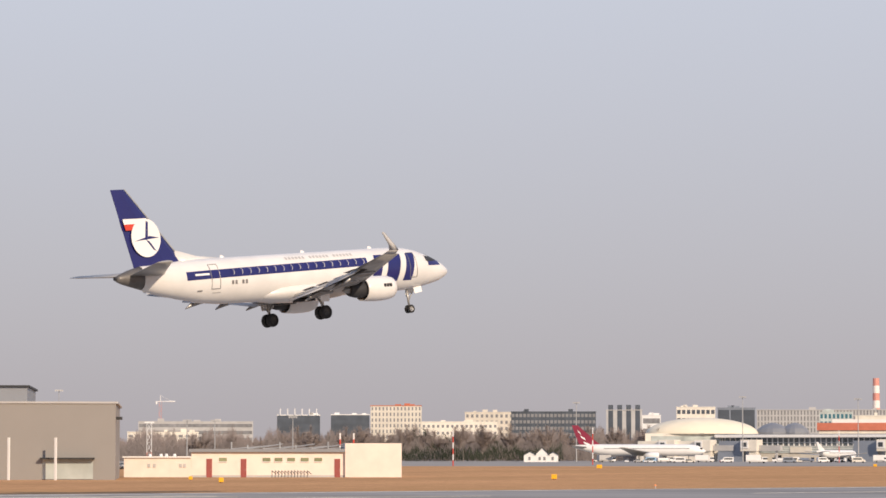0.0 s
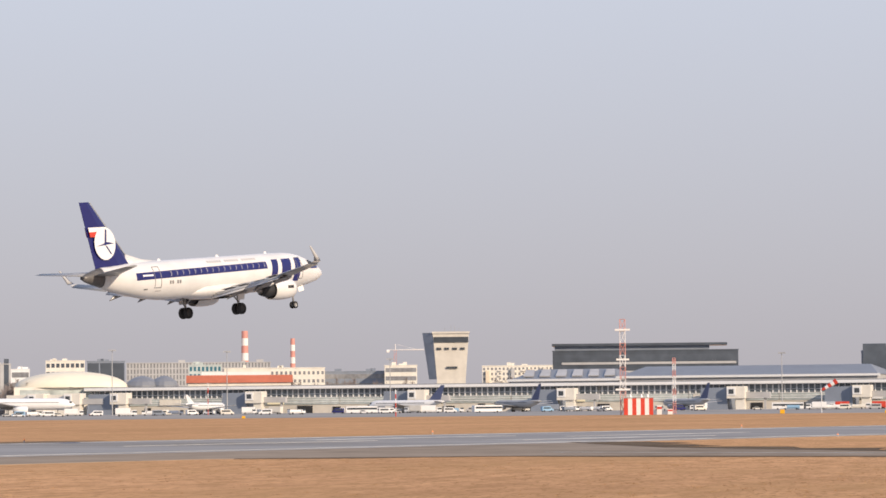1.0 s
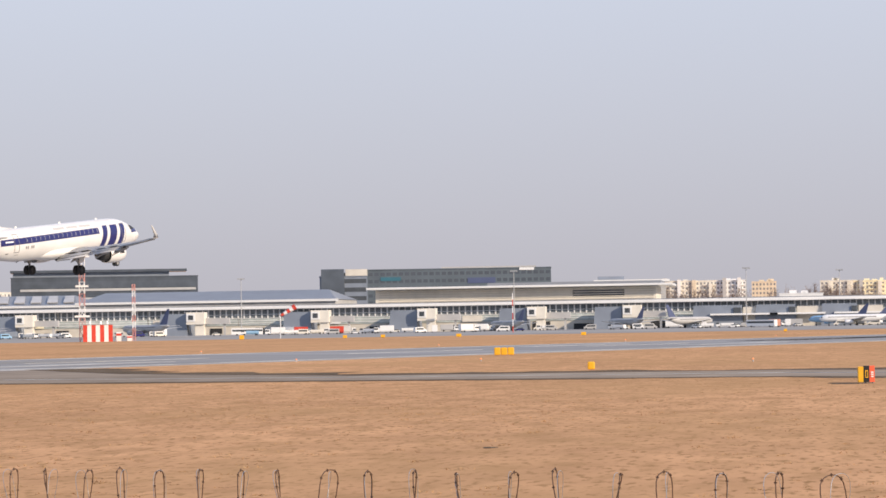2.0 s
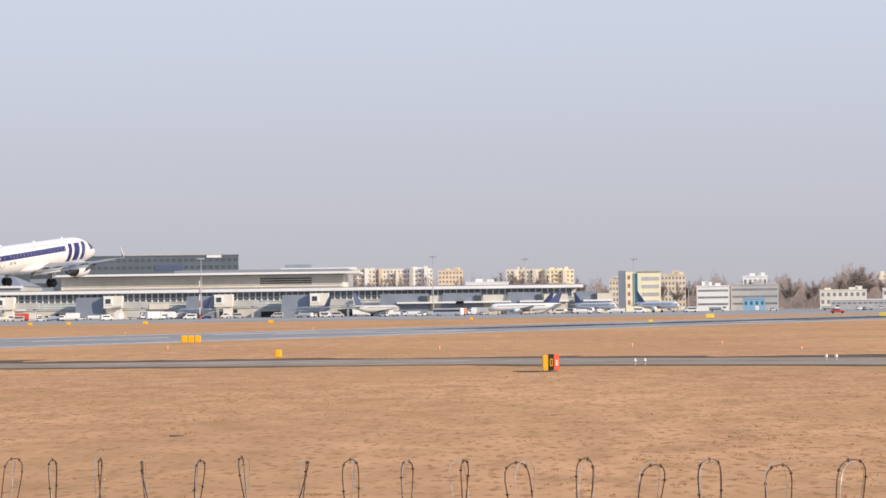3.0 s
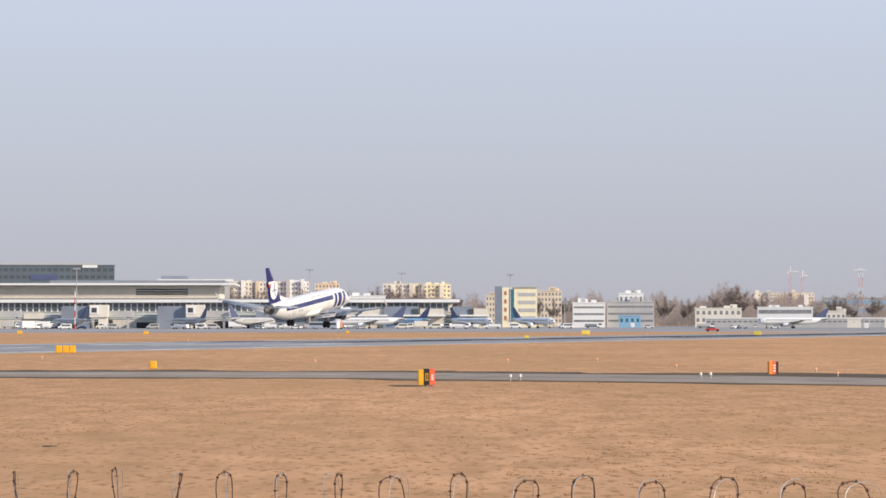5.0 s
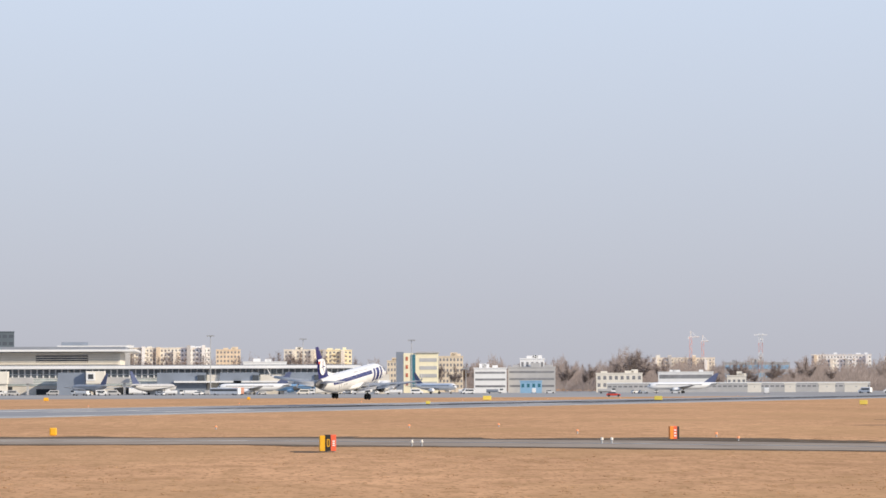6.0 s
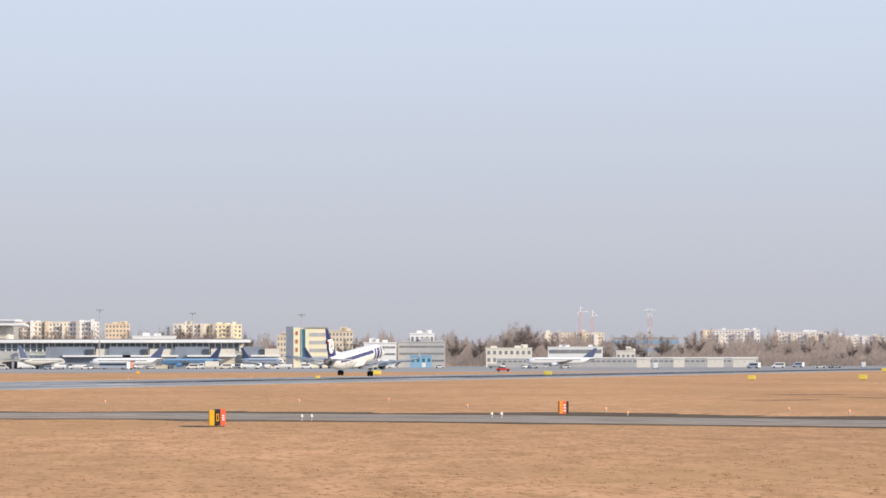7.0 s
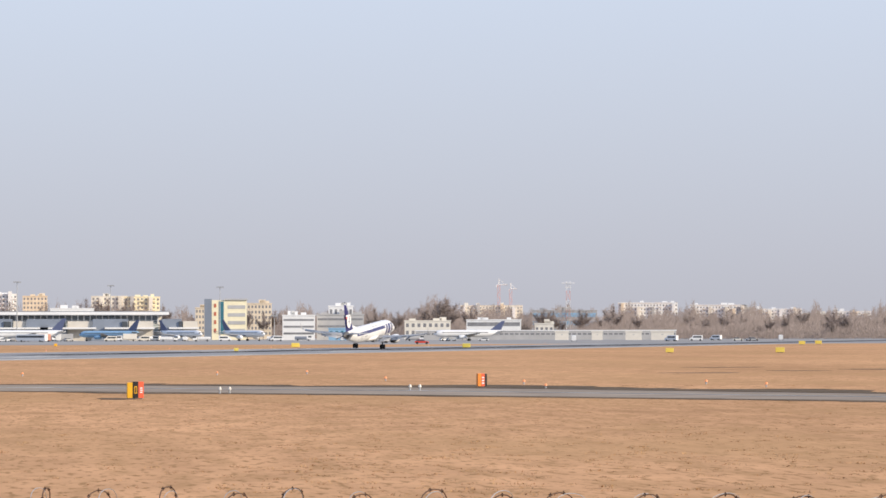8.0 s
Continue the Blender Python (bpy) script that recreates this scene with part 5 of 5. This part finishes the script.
def vehicle(kind, b, dist, turn, paint, label):
    a = thing(kind, facing(b, dist) @ pose(0, 0, 0, 0, 0, turn), label, "vehicle")
    L, H, cab = {"car": (4.4, 1.45, 0), "van": (5.6, 2.4, 0), "truck": (8.5, 3.3, 2.2), "bus": (13.5, 3.1, 0), "loader": (7.5, 2.0, 1.8)}[kind]
    W = 2.4 if L > 6 else 1.8
    bm = bmesh.new()
    if kind == "car":
        loft(bm, [[(x, -W / 2, 0.35), (x, W / 2, 0.35), (x, W / 2, z), (x, -W / 2, z)] for x, z in ((-2.2, 0.8), (-1.9, 0.95), (0.8, 0.95), (2.1, 0.75))])
    elif kind == "van":
        loft(bm, [[(x, -W / 2, 0.4), (x, W / 2, 0.4), (x, W / 2, z), (x, -W / 2, z)] for x, z in ((-2.8, 2.3), (1.2, 2.4), (2.0, 1.4), (2.8, 1.1))])
    elif kind == "bus":
        add_box(bm, -L / 2, L / 2, -W / 2, W / 2, 0.4, H)
    else:
        add_box(bm, -L / 2, L / 2 - cab - 0.3, -W / 2, W / 2, 0.9, H)
        add_box(bm, -L / 2, L / 2, -W / 2 + 0.3, W / 2 - 0.3, 0.5, 0.9)
    bmesh.ops.bevel(bm, geom=bm.edges[:], offset=0.08, segments=1, affect="EDGES")
    part("body", bm, paint, a)
    if cab:
        box("cab", (L / 2 - cab, L / 2, -W / 2, W / 2, 0.6, min(H, 2.5)), M_WHITE, a, "", 0.1)
        box("windscreen", (L / 2 - cab * 0.8, L / 2 + 0.02, -W / 2 - 0.02, W / 2 + 0.02, 1.5, 2.2), M_GLASS, a)
    elif kind == "car":
        bm = bmesh.new()
        loft(bm, [[(x0, -W / 2 + d, z), (x1, -W / 2 + d, z), (x1, W / 2 - d, z), (x0, W / 2 - d, z)] for x0, x1, d, z in ((-1.9, 1.0, 0.05, 0.95), (-1.4, 0.3, 0.2, 1.42))])
        part("glasshouse", bm, M_GLASS, a)
        box("car_roof", (-1.4, 0.3, -W / 2 + 0.2, W / 2 - 0.2, 1.42, 1.47), paint, a)
    else:
        box("window_strip", (-L / 2 + 0.5, L / 2 - (0.2 if kind == "bus" else 1.6), -W / 2 - 0.02, W / 2 + 0.02, H * 0.55, H * 0.82), M_GLASS, a)
    for x in (-L * 0.32, L * 0.32):
        for s in (-1, 1):
            bm = bmesh.new()
            tube(bm, (x, s * (W / 2 - 0.2), 0.38), (x, s * (W / 2 + 0.03), 0.38), 0.38, n=12)
            part("wheel", bm, M_TYRE, a)
    return a


rnd = random.Random(11)
names = {"car": "small car", "van": "van", "truck": "airport truck with box body", "bus": "apron bus", "loader": "low baggage loader"}
for k in range(160):
    b = rnd.uniform(-25.5, 4.6) if k < 145 else rnd.uniform(4.6, 13.6)
    kind = rnd.choices(["car", "van", "truck", "bus", "loader"], [4, 5, 3, 1, 3] if k < 145 else [5, 3, 0, 0, 1])[0]
    paint, col = rnd.choices([(M_WHITE, "white"), (M_CREAM, "cream"), (M_GREYC, "grey"), (M_SLATE, "dark slate"), (M_BLUE, "navy"), (M_RED, "red"), (M_SKYBL, "light blue")], [15, 4, 4, 2, 1, 0.4, 1.2])[0]
    vehicle(kind, b, rnd.uniform(1290, 1440) if b < 4.6 else rnd.uniform(1180, 1500), rnd.choice([0, 180, 0, 180, 30, 90, 150]), paint, f"{col} {names[kind]} parked on the apron")
vehicle("car", 6.72, 930, 0, M_RED, "red car driving lane beside the runway")
vehicle("bus", -9.9, 1330, 0, M_WHITE, "long white apron bus on the apron")
vehicle("truck", -22.05, 1230, 0, M_WHITE, "white tanker truck beside the grass edge")
vehicle("truck", -8.3, 1350, 180, M_RED, "red fire truck on the apron")
for k in range(22):
    vehicle("car", -34.0 + 0.032 * k % 0.6, 640 + 9 * k, 60, rnd.choice([M_WHITE, M_GREYC, M_SLATE]), "car in the parking lot behind the hangar")

# ---- airfield signs, marker boxes and lights ----


def guidance_sign(b, dist, w, h, turn, faces, label):
    a = thing("guidance_sign", facing(b, dist, turn), label, "airfield sign", "guidance signs by the taxiway")
    n = len(faces)
    for k, (m, tone) in enumerate(faces):
        box("panel", (-w / 2 + w * k / n, -w / 2 + w * (k + 1) / n, -0.14, 0.14, 0.06, h), m, a, tone, 0.012)
    for x in (-w * 0.35, w * 0.35):
        box("foot", (x - 0.05, x + 0.05, -0.05, 0.05, 0, 0.08), M_GALV, a)
    return a


s1 = guidance_sign(1.5, 149, 0.52, 0.84, 8, [(M_BLACK, "black panel with a yellow sign"), (M_ORANGE, "red panel")], "black and red taxiway guidance sign with yellow side")
box("yellow_side", (-0.52, -0.26, -0.12, 0.16, 0.06, 0.8), M_YELLOW, s1, "yellow angled side panel", 0.012)
for x0, x1, z0, z1 in ((-0.19, -0.06, 0.27, 0.31), (-0.19, -0.06, 0.58, 0.62), (-0.19, -0.16, 0.31, 0.58), (-0.09, -0.06, 0.31, 0.58)):
    box("sign_stroke", (x0, x1, -0.155, -0.135, z0, z1), M_YELLOW, s1)
for z in (0.3, 0.4, 0.5):
    box("sign_bar", (0.08, 0.2, -0.155, -0.135, z, z + 0.06), M_WHITE, s1)
s2 = guidance_sign(7.8, 180, 0.42, 0.8, 20, [(M_SIGNOR, "orange panel"), (M_ORANGE, "red panel")], "orange-red taxiway guidance sign")
box("dark_side", (0.21, 0.36, -0.12, 0.14, 0.06, 0.78), M_BLACK, s2, "dark angled side panel", 0.012)
for z in (0.2, 0.36, 0.52):
    box("sign_bar", (0.03, 0.17, -0.155, -0.135, z, z + 0.08), M_WHITE, s2)
y1 = thing("marker_box", facing(-5.17, 306), "yellow three-part runway marker box on grass", "marker", "yellow runway marker boxes")
for k in range(3):
    box("panel", (-0.98 + 0.66 * k, -0.34 + 0.66 * k, -0.3, 0.3, 0.05, 0.8), M_YELLOW, y1, "", 0.11)
y2 = thing("marker_box", facing(-3.57, 203), "small yellow marker box on grass", "marker", "yellow runway marker boxes")
box("panel", (-0.24, 0.24, -0.25, 0.25, 0.04, 0.56), M_YELLOW, y2, "", 0.1)
for b, d, w, h in ((-25.76, 400, 0.9, 0.8), (-31.88, 352, 0.7, 0.7), (-32.44, 388, 0.6, 0.6), (-24.93, 730, 1.6, 1.1), (-29.5, 470, 0.6, 0.7), (4.39, 720, 2.4, 1.2), (7.54, 690, 2.2, 1.1), (11.28, 500, 1.6, 0.9), (13.3, 500, 1.8, 1.0),
                   (13.7, 860, 2.2, 1.2), (14.0, 900, 2.4, 1.2), (-8.1, 820, 1.4, 1.0), (-7.4, 820, 1.4, 1.0), (-6.0, 790, 1.6, 1.0), (-3.7, 760, 1.5, 1.0), (-19.9, 860, 1.2, 0.9), (-10.0, 850, 1.6, 1.4), (3.3, 560, 1.0, 0.7), (0.0, 790, 1.0, 0.9)):
    a = thing("marker_box", facing(b, d), "yellow airfield marker box on the grass", "marker", "yellow runway marker boxes")
    w, h = w * 0.8, h * 0.85
    box("panel", (-w / 2, w / 2, -0.3, 0.3, 0.08, h), M_LEMON if b > 3 else M_YELLOW, a, "", 0.05)
    box("foot", (-w / 3, w / 3, -0.1, 0.1, 0, 0.1), M_GALV, a)
a = thing("service_trailer", facing(-0.2, 1300), "faded orange service trailer on the apron edge", "trailer")
box("body", (-2.6, 2.6, 0, 2.5, 0.5, 3.2), M_TRAILER, a, "", 0.1)
box("window", (-1.2, 0.4, -0.05, 0.1, 1.8, 2.6), M_WHITE, a)
for x in (-1.6, 1.6):
    box("wheel", (x - 0.4, x + 0.4, -0.05, 0.3, 0, 0.6), M_TYRE, a)


# First patch paints the guidance sign's cast shadow; the others are bare earth.
for b, d, w, l in ((1.12, 149.5, 2.0, 4.0), (11.9, 245, 6, 3.5), (13.6, 260, 5, 3), (12.3, 285, 7, 4), (15.2, 270, 8, 4), (-5.47, 78, 0.35, 0.9)):
    x, y = at(b, d)
    flat("bare_patch", [(x + w / 2 * math.cos(t) * (1 + 0.25 * math.sin(3 * t + b)), y + l / 2 * math.sin(t) * (1 + 0.2 * math.cos(2 * t + b))) for t in [2 * math.pi * k / 18 for k in range(18)]], 0.012, M_EARTH_SHADOW, "small dark patch in the grass, bare earth and a sign's painted shadow", "bare patch")


def edge_light(b, dist, lit, tall=0.28):
    a = thing("edge_light", facing(b, dist), "small orange edge light on a stub" if lit else "small pale edge marker on a stub", "airfield light", "edge lights")
    bm = bmesh.new()
    tube(bm, (0, 0, 0), (0, 0, tall * 0.6), 0.05, n=8)
    part("stub", bm, M_GALV, a)
    bm = bmesh.new()
    tube(bm, (0, 0, tall * 0.6), (0, 0, tall), 0.09, 0.06, 10)
    part("lamp", bm, M_LAMPGLOW if lit else M_CREAM, a)


for b in (3.0, 3.18, 6.5, 6.68):
    edge_light(b, 162 if b < 5 else 168, False, 0.36)
for b, d in ((-0.6, 232), (2.95, 235), (6.05, 205), (8.6, 190), (11.95, 190), (13.05, 180), (-5.6, 260), (9.0, 175), (4.6, 240), (-9, 280)):
    edge_light(b, d, True)
for k in range(12):
    p = RUN_POSE @ Vector((200 + 60 * k, 213, 0))
    edge_light(math.degrees(math.atan2(p.x, p.y)), p.to_2d().length, True, 0.4)

# ---- trees ----


def tree_mesh(seed, h, spread, twigs, fir=False):
    """Bare winter tree: tapered trunk and limbs, crown of many thin twigs."""
    r = random.Random(seed)
    tr, cr = bmesh.new(), bmesh.new()
    tube(tr, (0, 0, 0), (0, 0, h * 0.45), h * 0.014, h * 0.008, 6)
    ends = []
    for k in range(9):
        z = h * r.uniform(0.22, 0.5)
        an = r.uniform(0, 6.28)
        tip = Vector((math.cos(an) * spread * r.uniform(0.4, 0.9), math.sin(an) * spread * r.uniform(0.4, 0.9), h * r.uniform(0.55, 0.92)))
        tube(tr, (0, 0, z), tip, h * 0.0032, h * 0.001, 4)
        ends.append((Vector((0, 0, z)), tip))
    ends.append((Vector((0, 0, h * 0.4)), Vector((0, 0, h))))
    for _ in range(twigs):
        a0, b0 = r.choice(ends)
        p = a0.lerp(b0, r.uniform(0.35, 1.0))
        d = Vector((r.gauss(0, 1), r.gauss(0, 1), r.uniform(-0.2, 1.3))).normalized() * h * r.uniform(0.06, 0.2)
        s = Vector((r.uniform(-1, 1), r.uniform(-1, 1), r.uniform(-0.4, 0.4))).normalized() * (h * (0.022 if fir else 0.0042))
        v = [cr.verts.new(c) for c in (p - s, p + s, p + d)]
        cr.faces.new(v)
    out = []
    for nm, b, m in (("trunk", tr, M_BARK), ("crown", cr, M_FIR if fir else M_TWIG)):
        me = bpy.data.meshes.new(nm)
        b.to_mesh(me)
        b.free()
        me.materials.append(m)
        out.append(me)
    return out


kinds = [tree_mesh(k, 1.0, 0.34 + 0.06 * (k % 3), 2600) for k in range(5)] + [tree_mesh(9, 1.0, 0.22, 600, True)]


def tree(b, dist, h, k):
    x, y = at(b, dist)
    a = tagged(new("tree"), "dark evergreen tree" + " beyond the airfield" if k == 5 else "bare brown winter tree beyond the airfield", "tree", "trees beyond the airfield")
    a.matrix_world = pose(x, y, 0, 0, 0, (b * 977) % 360) @ Matrix.Scale(h, 4)
    for nm, me in zip(("trunk", "crown"), kinds[k]):
        p = new(nm, me)
        p.parent = a


rnd = random.Random(23)
for k in range(84):     # dark wood behind the service building
    b = rnd.uniform(-33.9, -23.7)
    tree(b, rnd.uniform(1560, 1900), rnd.uniform(12, 19) * (0.8 if b < -31 else 1), 5 if rnd.random() < (0.2 if -29 < b < -25.8 else 0.04) else rnd.randrange(5))
for k in range(22):
    tree(rnd.uniform(-20.2, -13.5), rnd.uniform(1900, 2050), rnd.uniform(15, 22), rnd.randrange(5))
for k in range(124):     # trees along the right side
    b = rnd.uniform(2.3, 16.0)
    big = 22 if 6.7 < b < 7.4 else 0
    tree(b, rnd.uniform(1680, 2250), max(big * rnd.uniform(0.85, 1.05), rnd.uniform(9, 18)), rnd.randrange(5))
for k in range(14):
    tree(rnd.uniform(-2.2, 2.4), rnd.uniform(1900, 2250), rnd.uniform(20, 29), rnd.randrange(5))
for k in range(36):
    tree(rnd.uniform(11.5, 17), rnd.uniform(1650, 2000), rnd.uniform(7, 12), rnd.randrange(5))

def thicket(b0, b1, d0, d1, h0, h1, n, material, label, seed):
    """A belt of bare shrubs and far trees, as one mass of twigs with an uneven top."""
    rs = np.random.RandomState(seed)
    b, d = np.radians(b0 + (b1 - b0) * rs.rand(n)), d0 + (d1 - d0) * rs.rand(n)
    deg = np.degrees(b)
    top_h = h0 + (h1 - h0) * (0.5 + 0.2 * np.sin(deg * 5.3 + seed) + 0.17 * np.sin(deg * 13.7 + 2.1 * np.sin(deg * 3.1)) + 0.13 * np.sin(deg * 37.0 + 1.7 * np.sin(deg * 9.2)))
    z = top_h * rs.rand(n) ** 0.85 * (0.7 + 0.45 * rs.rand(n))
    x, y = d * np.sin(b), d * np.cos(b)
    l = 0.9 + 2.0 * rs.rand(n)
    dx, dz = rs.randn(n) * 0.4, 0.5 + 0.9 * rs.rand(n)
    w = 0.07 + 0.1 * rs.rand(n)
    v = np.zeros((n, 3, 3))
    v[:, 0] = np.stack([x - w, y, z], 1)
    v[:, 1] = np.stack([x + w, y, z], 1)
    v[:, 2] = np.stack([x + dx * l, y + rs.randn(n) * 0.5, z + dz * l], 1)
    me = bpy.data.meshes.new("thicket")
    me.from_pydata(v.reshape(-1, 3).tolist(), [], np.arange(n * 3).reshape(-1, 3).tolist())
    me.materials.append(material)
    tagged(new("thicket", me), label, "woods", kind="stuff")


thicket(-33.9, -23.9, 1750, 1990, 9, 19, 90000, M_TWIG, "belt of bare brown trees behind the airfield", 1)
thicket(-33.9, -24.2, 1600, 1720, 5, 13, 50000, M_BARK, "brown undergrowth behind the service building", 2)
thicket(-29.3, -25.6, 1560, 1640, 3, 9, 6000, M_FIR, "dark evergreen belt behind the service building", 5)
thicket(2.3, 16.8, 1850, 2100, 9, 21, 130000, M_TWIG, "long belt of bare brown trees and shrubs", 3)
thicket(6.55, 7.5, 1880, 1950, 14, 26, 5000, M_TWIG, "tall clump of bare brown trees", 8)
thicket(9.6, 16.8, 1640, 1800, 4, 10, 40000, M_TWIG, "bare shrubs before the apartment blocks", 4)
thicket(-20.2, -13.6, 1950, 2060, 8, 18, 14000, M_TWIG, "bare trees behind the terminal roofs", 6)
thicket(-2.4, 2.4, 2050, 2250, 12, 26, 14000, M_TWIG, "bare trees before the flats behind the terminal", 7)

# ---- dry grass tufts ----


def inside(x, y, outline):
    """Which of the points lie within a closed outline."""
    r = np.zeros(len(x), bool)
    for (x0, y0), (x1, y1) in zip(outline, outline[1:] + outline[:1]):
        if y0 != y1:
            r ^= ((y0 > y) != (y1 > y)) & (x < (x1 - x0) * (y - y0) / (y1 - y0) + x0)
    return r


def tufts():
    """Low clumps of older darker grass, each a handful of blades."""
    rs = np.random.RandomState(5)
    n, m = 8000, 14
    d = 40 + 150 * rs.rand(n) ** 1.1
    b = np.radians(-26 + 44 * rs.rand(n))
    x, y = d * np.sin(b), d * np.cos(b)
    patch = np.sin(x * 0.21 + 1.7 * np.sin(y * 0.05)) + np.sin(y * 0.083 + 2.1 * np.sin(x * 0.11))
    keep = ~inside(x, y, TAXI_FAR + TAXI_NEAR) & (x * LX.x + y * LX.y < R0 - 1) & (rs.rand(n) < 0.5 + 0.25 * patch)
    x, y = x[keep], y[keep]
    n = len(x)
    ang = rs.rand(n, m) * 6.283
    size = (0.5 + 1.0 * rs.rand(n) ** 2)[:, None]
    h = (0.012 + 0.03 * rs.rand(n, m)) * size
    w = 0.008 + 0.012 * rs.rand(n, m)
    lean = rs.randn(n, m, 2) * 0.06
    off = rs.randn(n, m, 2) * np.array([0.13, 0.09]) * size[..., None]
    cx, cy = x[:, None] + off[..., 0], y[:, None] + off[..., 1]
    v = np.zeros((n, m, 3, 3))
    v[..., 0, 0], v[..., 0, 1] = cx - w * np.cos(ang), cy - w * np.sin(ang)
    v[..., 1, 0], v[..., 1, 1] = cx + w * np.cos(ang), cy + w * np.sin(ang)
    v[..., 2, 0], v[..., 2, 1], v[..., 2, 2] = cx + lean[..., 0], cy + lean[..., 1], h
    me = bpy.data.meshes.new("grass_tufts")
    me.from_pydata(v.reshape(-1, 3).tolist(), [], np.arange(n * m * 3).reshape(-1, 3).tolist())
    me.materials.append(M_TUFT)
    tagged(new("grass_tufts", me), "low clumps of darker old grass on the airfield", "grass", kind="stuff")


tufts()

# ---- fence with coiled wire below the camera, running obliquely away to the left ----
FH, FTURN = 15.0, 40.0           # nearest distance of its line, and the bearing of that nearest place
fence = thing("fence", pose(FH * math.sin(radians(FTURN)), FH * math.cos(radians(FTURN)), 0, 0, 0, -FTURN), "wire fence topped with a rusty coil", "fence")
for k in range(11):
    bm = bmesh.new()
    tube(bm, (-28.0 + 3 * k, 0, 0), (-28.0 + 3 * k, 0, 1.55), 0.03, n=8)
    part("post", bm, M_GALV, fence)
for z in (0.1, 0.5, 0.9, 1.3, 1.5):
    bm = bmesh.new()
    tube(bm, (-28, 0, z), (2, 0, z), 0.004, n=5)
    part("wire", bm, M_GALV, fence)


def coil(name, phase, wire, material, label, seed, barbs):
    """A stretched coil on the fence: its loops stand upright, open out towards the near end, and lean unevenly."""
    bm = bmesh.new()
    per, pitch, pts = 28, 0.478, []
    for k in range(int(29 / pitch) * per):
        u = k / per + phase
        s = -27.6 + pitch * u
        one = math.floor(u + 0.25)
        blend = lambda f: f(one) if (u + 0.25) % 1 < 0.8 else f(one) + (f(one + 1) - f(one)) * ((u + 0.25) % 1 - 0.8) / 0.2
        far = math.hypot(s, FH)
        sn, cs = -s / far, FH / far
        wide = blend(lambda q: 0.115 + 0.055 * max(-0.5, min(1, (s + 13) / 4)) + 0.07 * noise.noise((q * 1.7, seed, 0)))
        lean = blend(lambda q: 0.6 * noise.noise((q * 0.83, 2, seed)))
        r = blend(lambda q: 0.33 + 0.03 * noise.noise((q * 0.9, 5, seed)))
        t = 2 * math.pi * u
        deep = 0.2
        side, up = math.cos(t), math.tanh(2.4 * math.sin(t)) / math.tanh(2.4)
        pts.append(Vector((s + (wide - deep * sn) / cs * side + lean * r * up, deep * side, 1.8 + 0.019 * (s + 13) + (r - 0.1) * up + 0.1 * math.sin(t) + 0.012 * noise.noise((u * 3.1, 1, seed)))))
    for p, q in zip(pts, pts[1:]):
        tube(bm, p, q, wire, n=5)
    if barbs:
        for k in range(0, len(pts), 3):
            p = pts[k]
            add_box(bm, p.x - 0.011, p.x + 0.011, p.y - 0.003, p.y + 0.003, p.z - 0.004, p.z + 0.004)
            add_box(bm, p.x - 0.003, p.x + 0.003, p.y - 0.003, p.y + 0.003, p.z - 0.012, p.z + 0.012)
    part(name, bm, material, fence, label)


coil("coil", 0.0, 0.0042, M_WIRE, "rusty coiled barbed wire", 3, True)
coil("coil", 0.47, 0.0022, M_GALV, "thin pale coiled wire", 8, False)


def motions():
    # seconds, place under the main wheels, roll, pitch, heading
    rows = [(0, -114.98, 195.2, 12.81, -4.0, 5.24, 18.16), (0.5, -104.4, 223.1, 11.98, -3.3, 4.7, 18.6), (1, -93.6, 250.9, 11.03, -2.37, 4.4, 19.07), (1.5, -83.45, 279.0, 9.95, -0.5, 4.6, 19.73),
            (2, -73.0, 306.25, 8.87, 1.3, 4.7, 20.6), (3.5, -40.4, 390.0, 5.3, 2.45, 4.8, 21.95), (4, -28.9, 417.9, 4.4, 2.35, 5.5, 22.2), (5.5, 5.65, 501.7, 1.62, 2.3, 5.8, 23.3),
            (6, 17.45, 529.7, 1.2, 1.9, 5.9, 23.6), (6.5, 29.2, 557.8, 0.78, 1.3, 5.5, 23.98), (7, 40.9, 586.0, 0.5, 1.5, 5.5, 24.2), (7.5, 52.7, 614.2, 0.3, 1.8, 5.6, 24.4), (8, 64.6, 642.3, 0.16, 1.9, 5.1, 24.59)]
    walk(plane, [(t, pose(x, y, z, roll, -pitch, 90 - head)) for t, x, y, z, roll, pitch, head in rows])
    # two airliners taxi slowly to the left on the apron
    walk(taxiing, [(t, pose(1340 * math.tan(radians(1.9 - 0.3 * t)), 1340, 0, 0, 0, 181)) for t in range(9)])
    walk(taxiing_far, [(t, pose(1330 * math.tan(radians(9.19 - 0.2 * t)), 1330, 0, 0, 0, 180)) for t in range(9)])


motions()
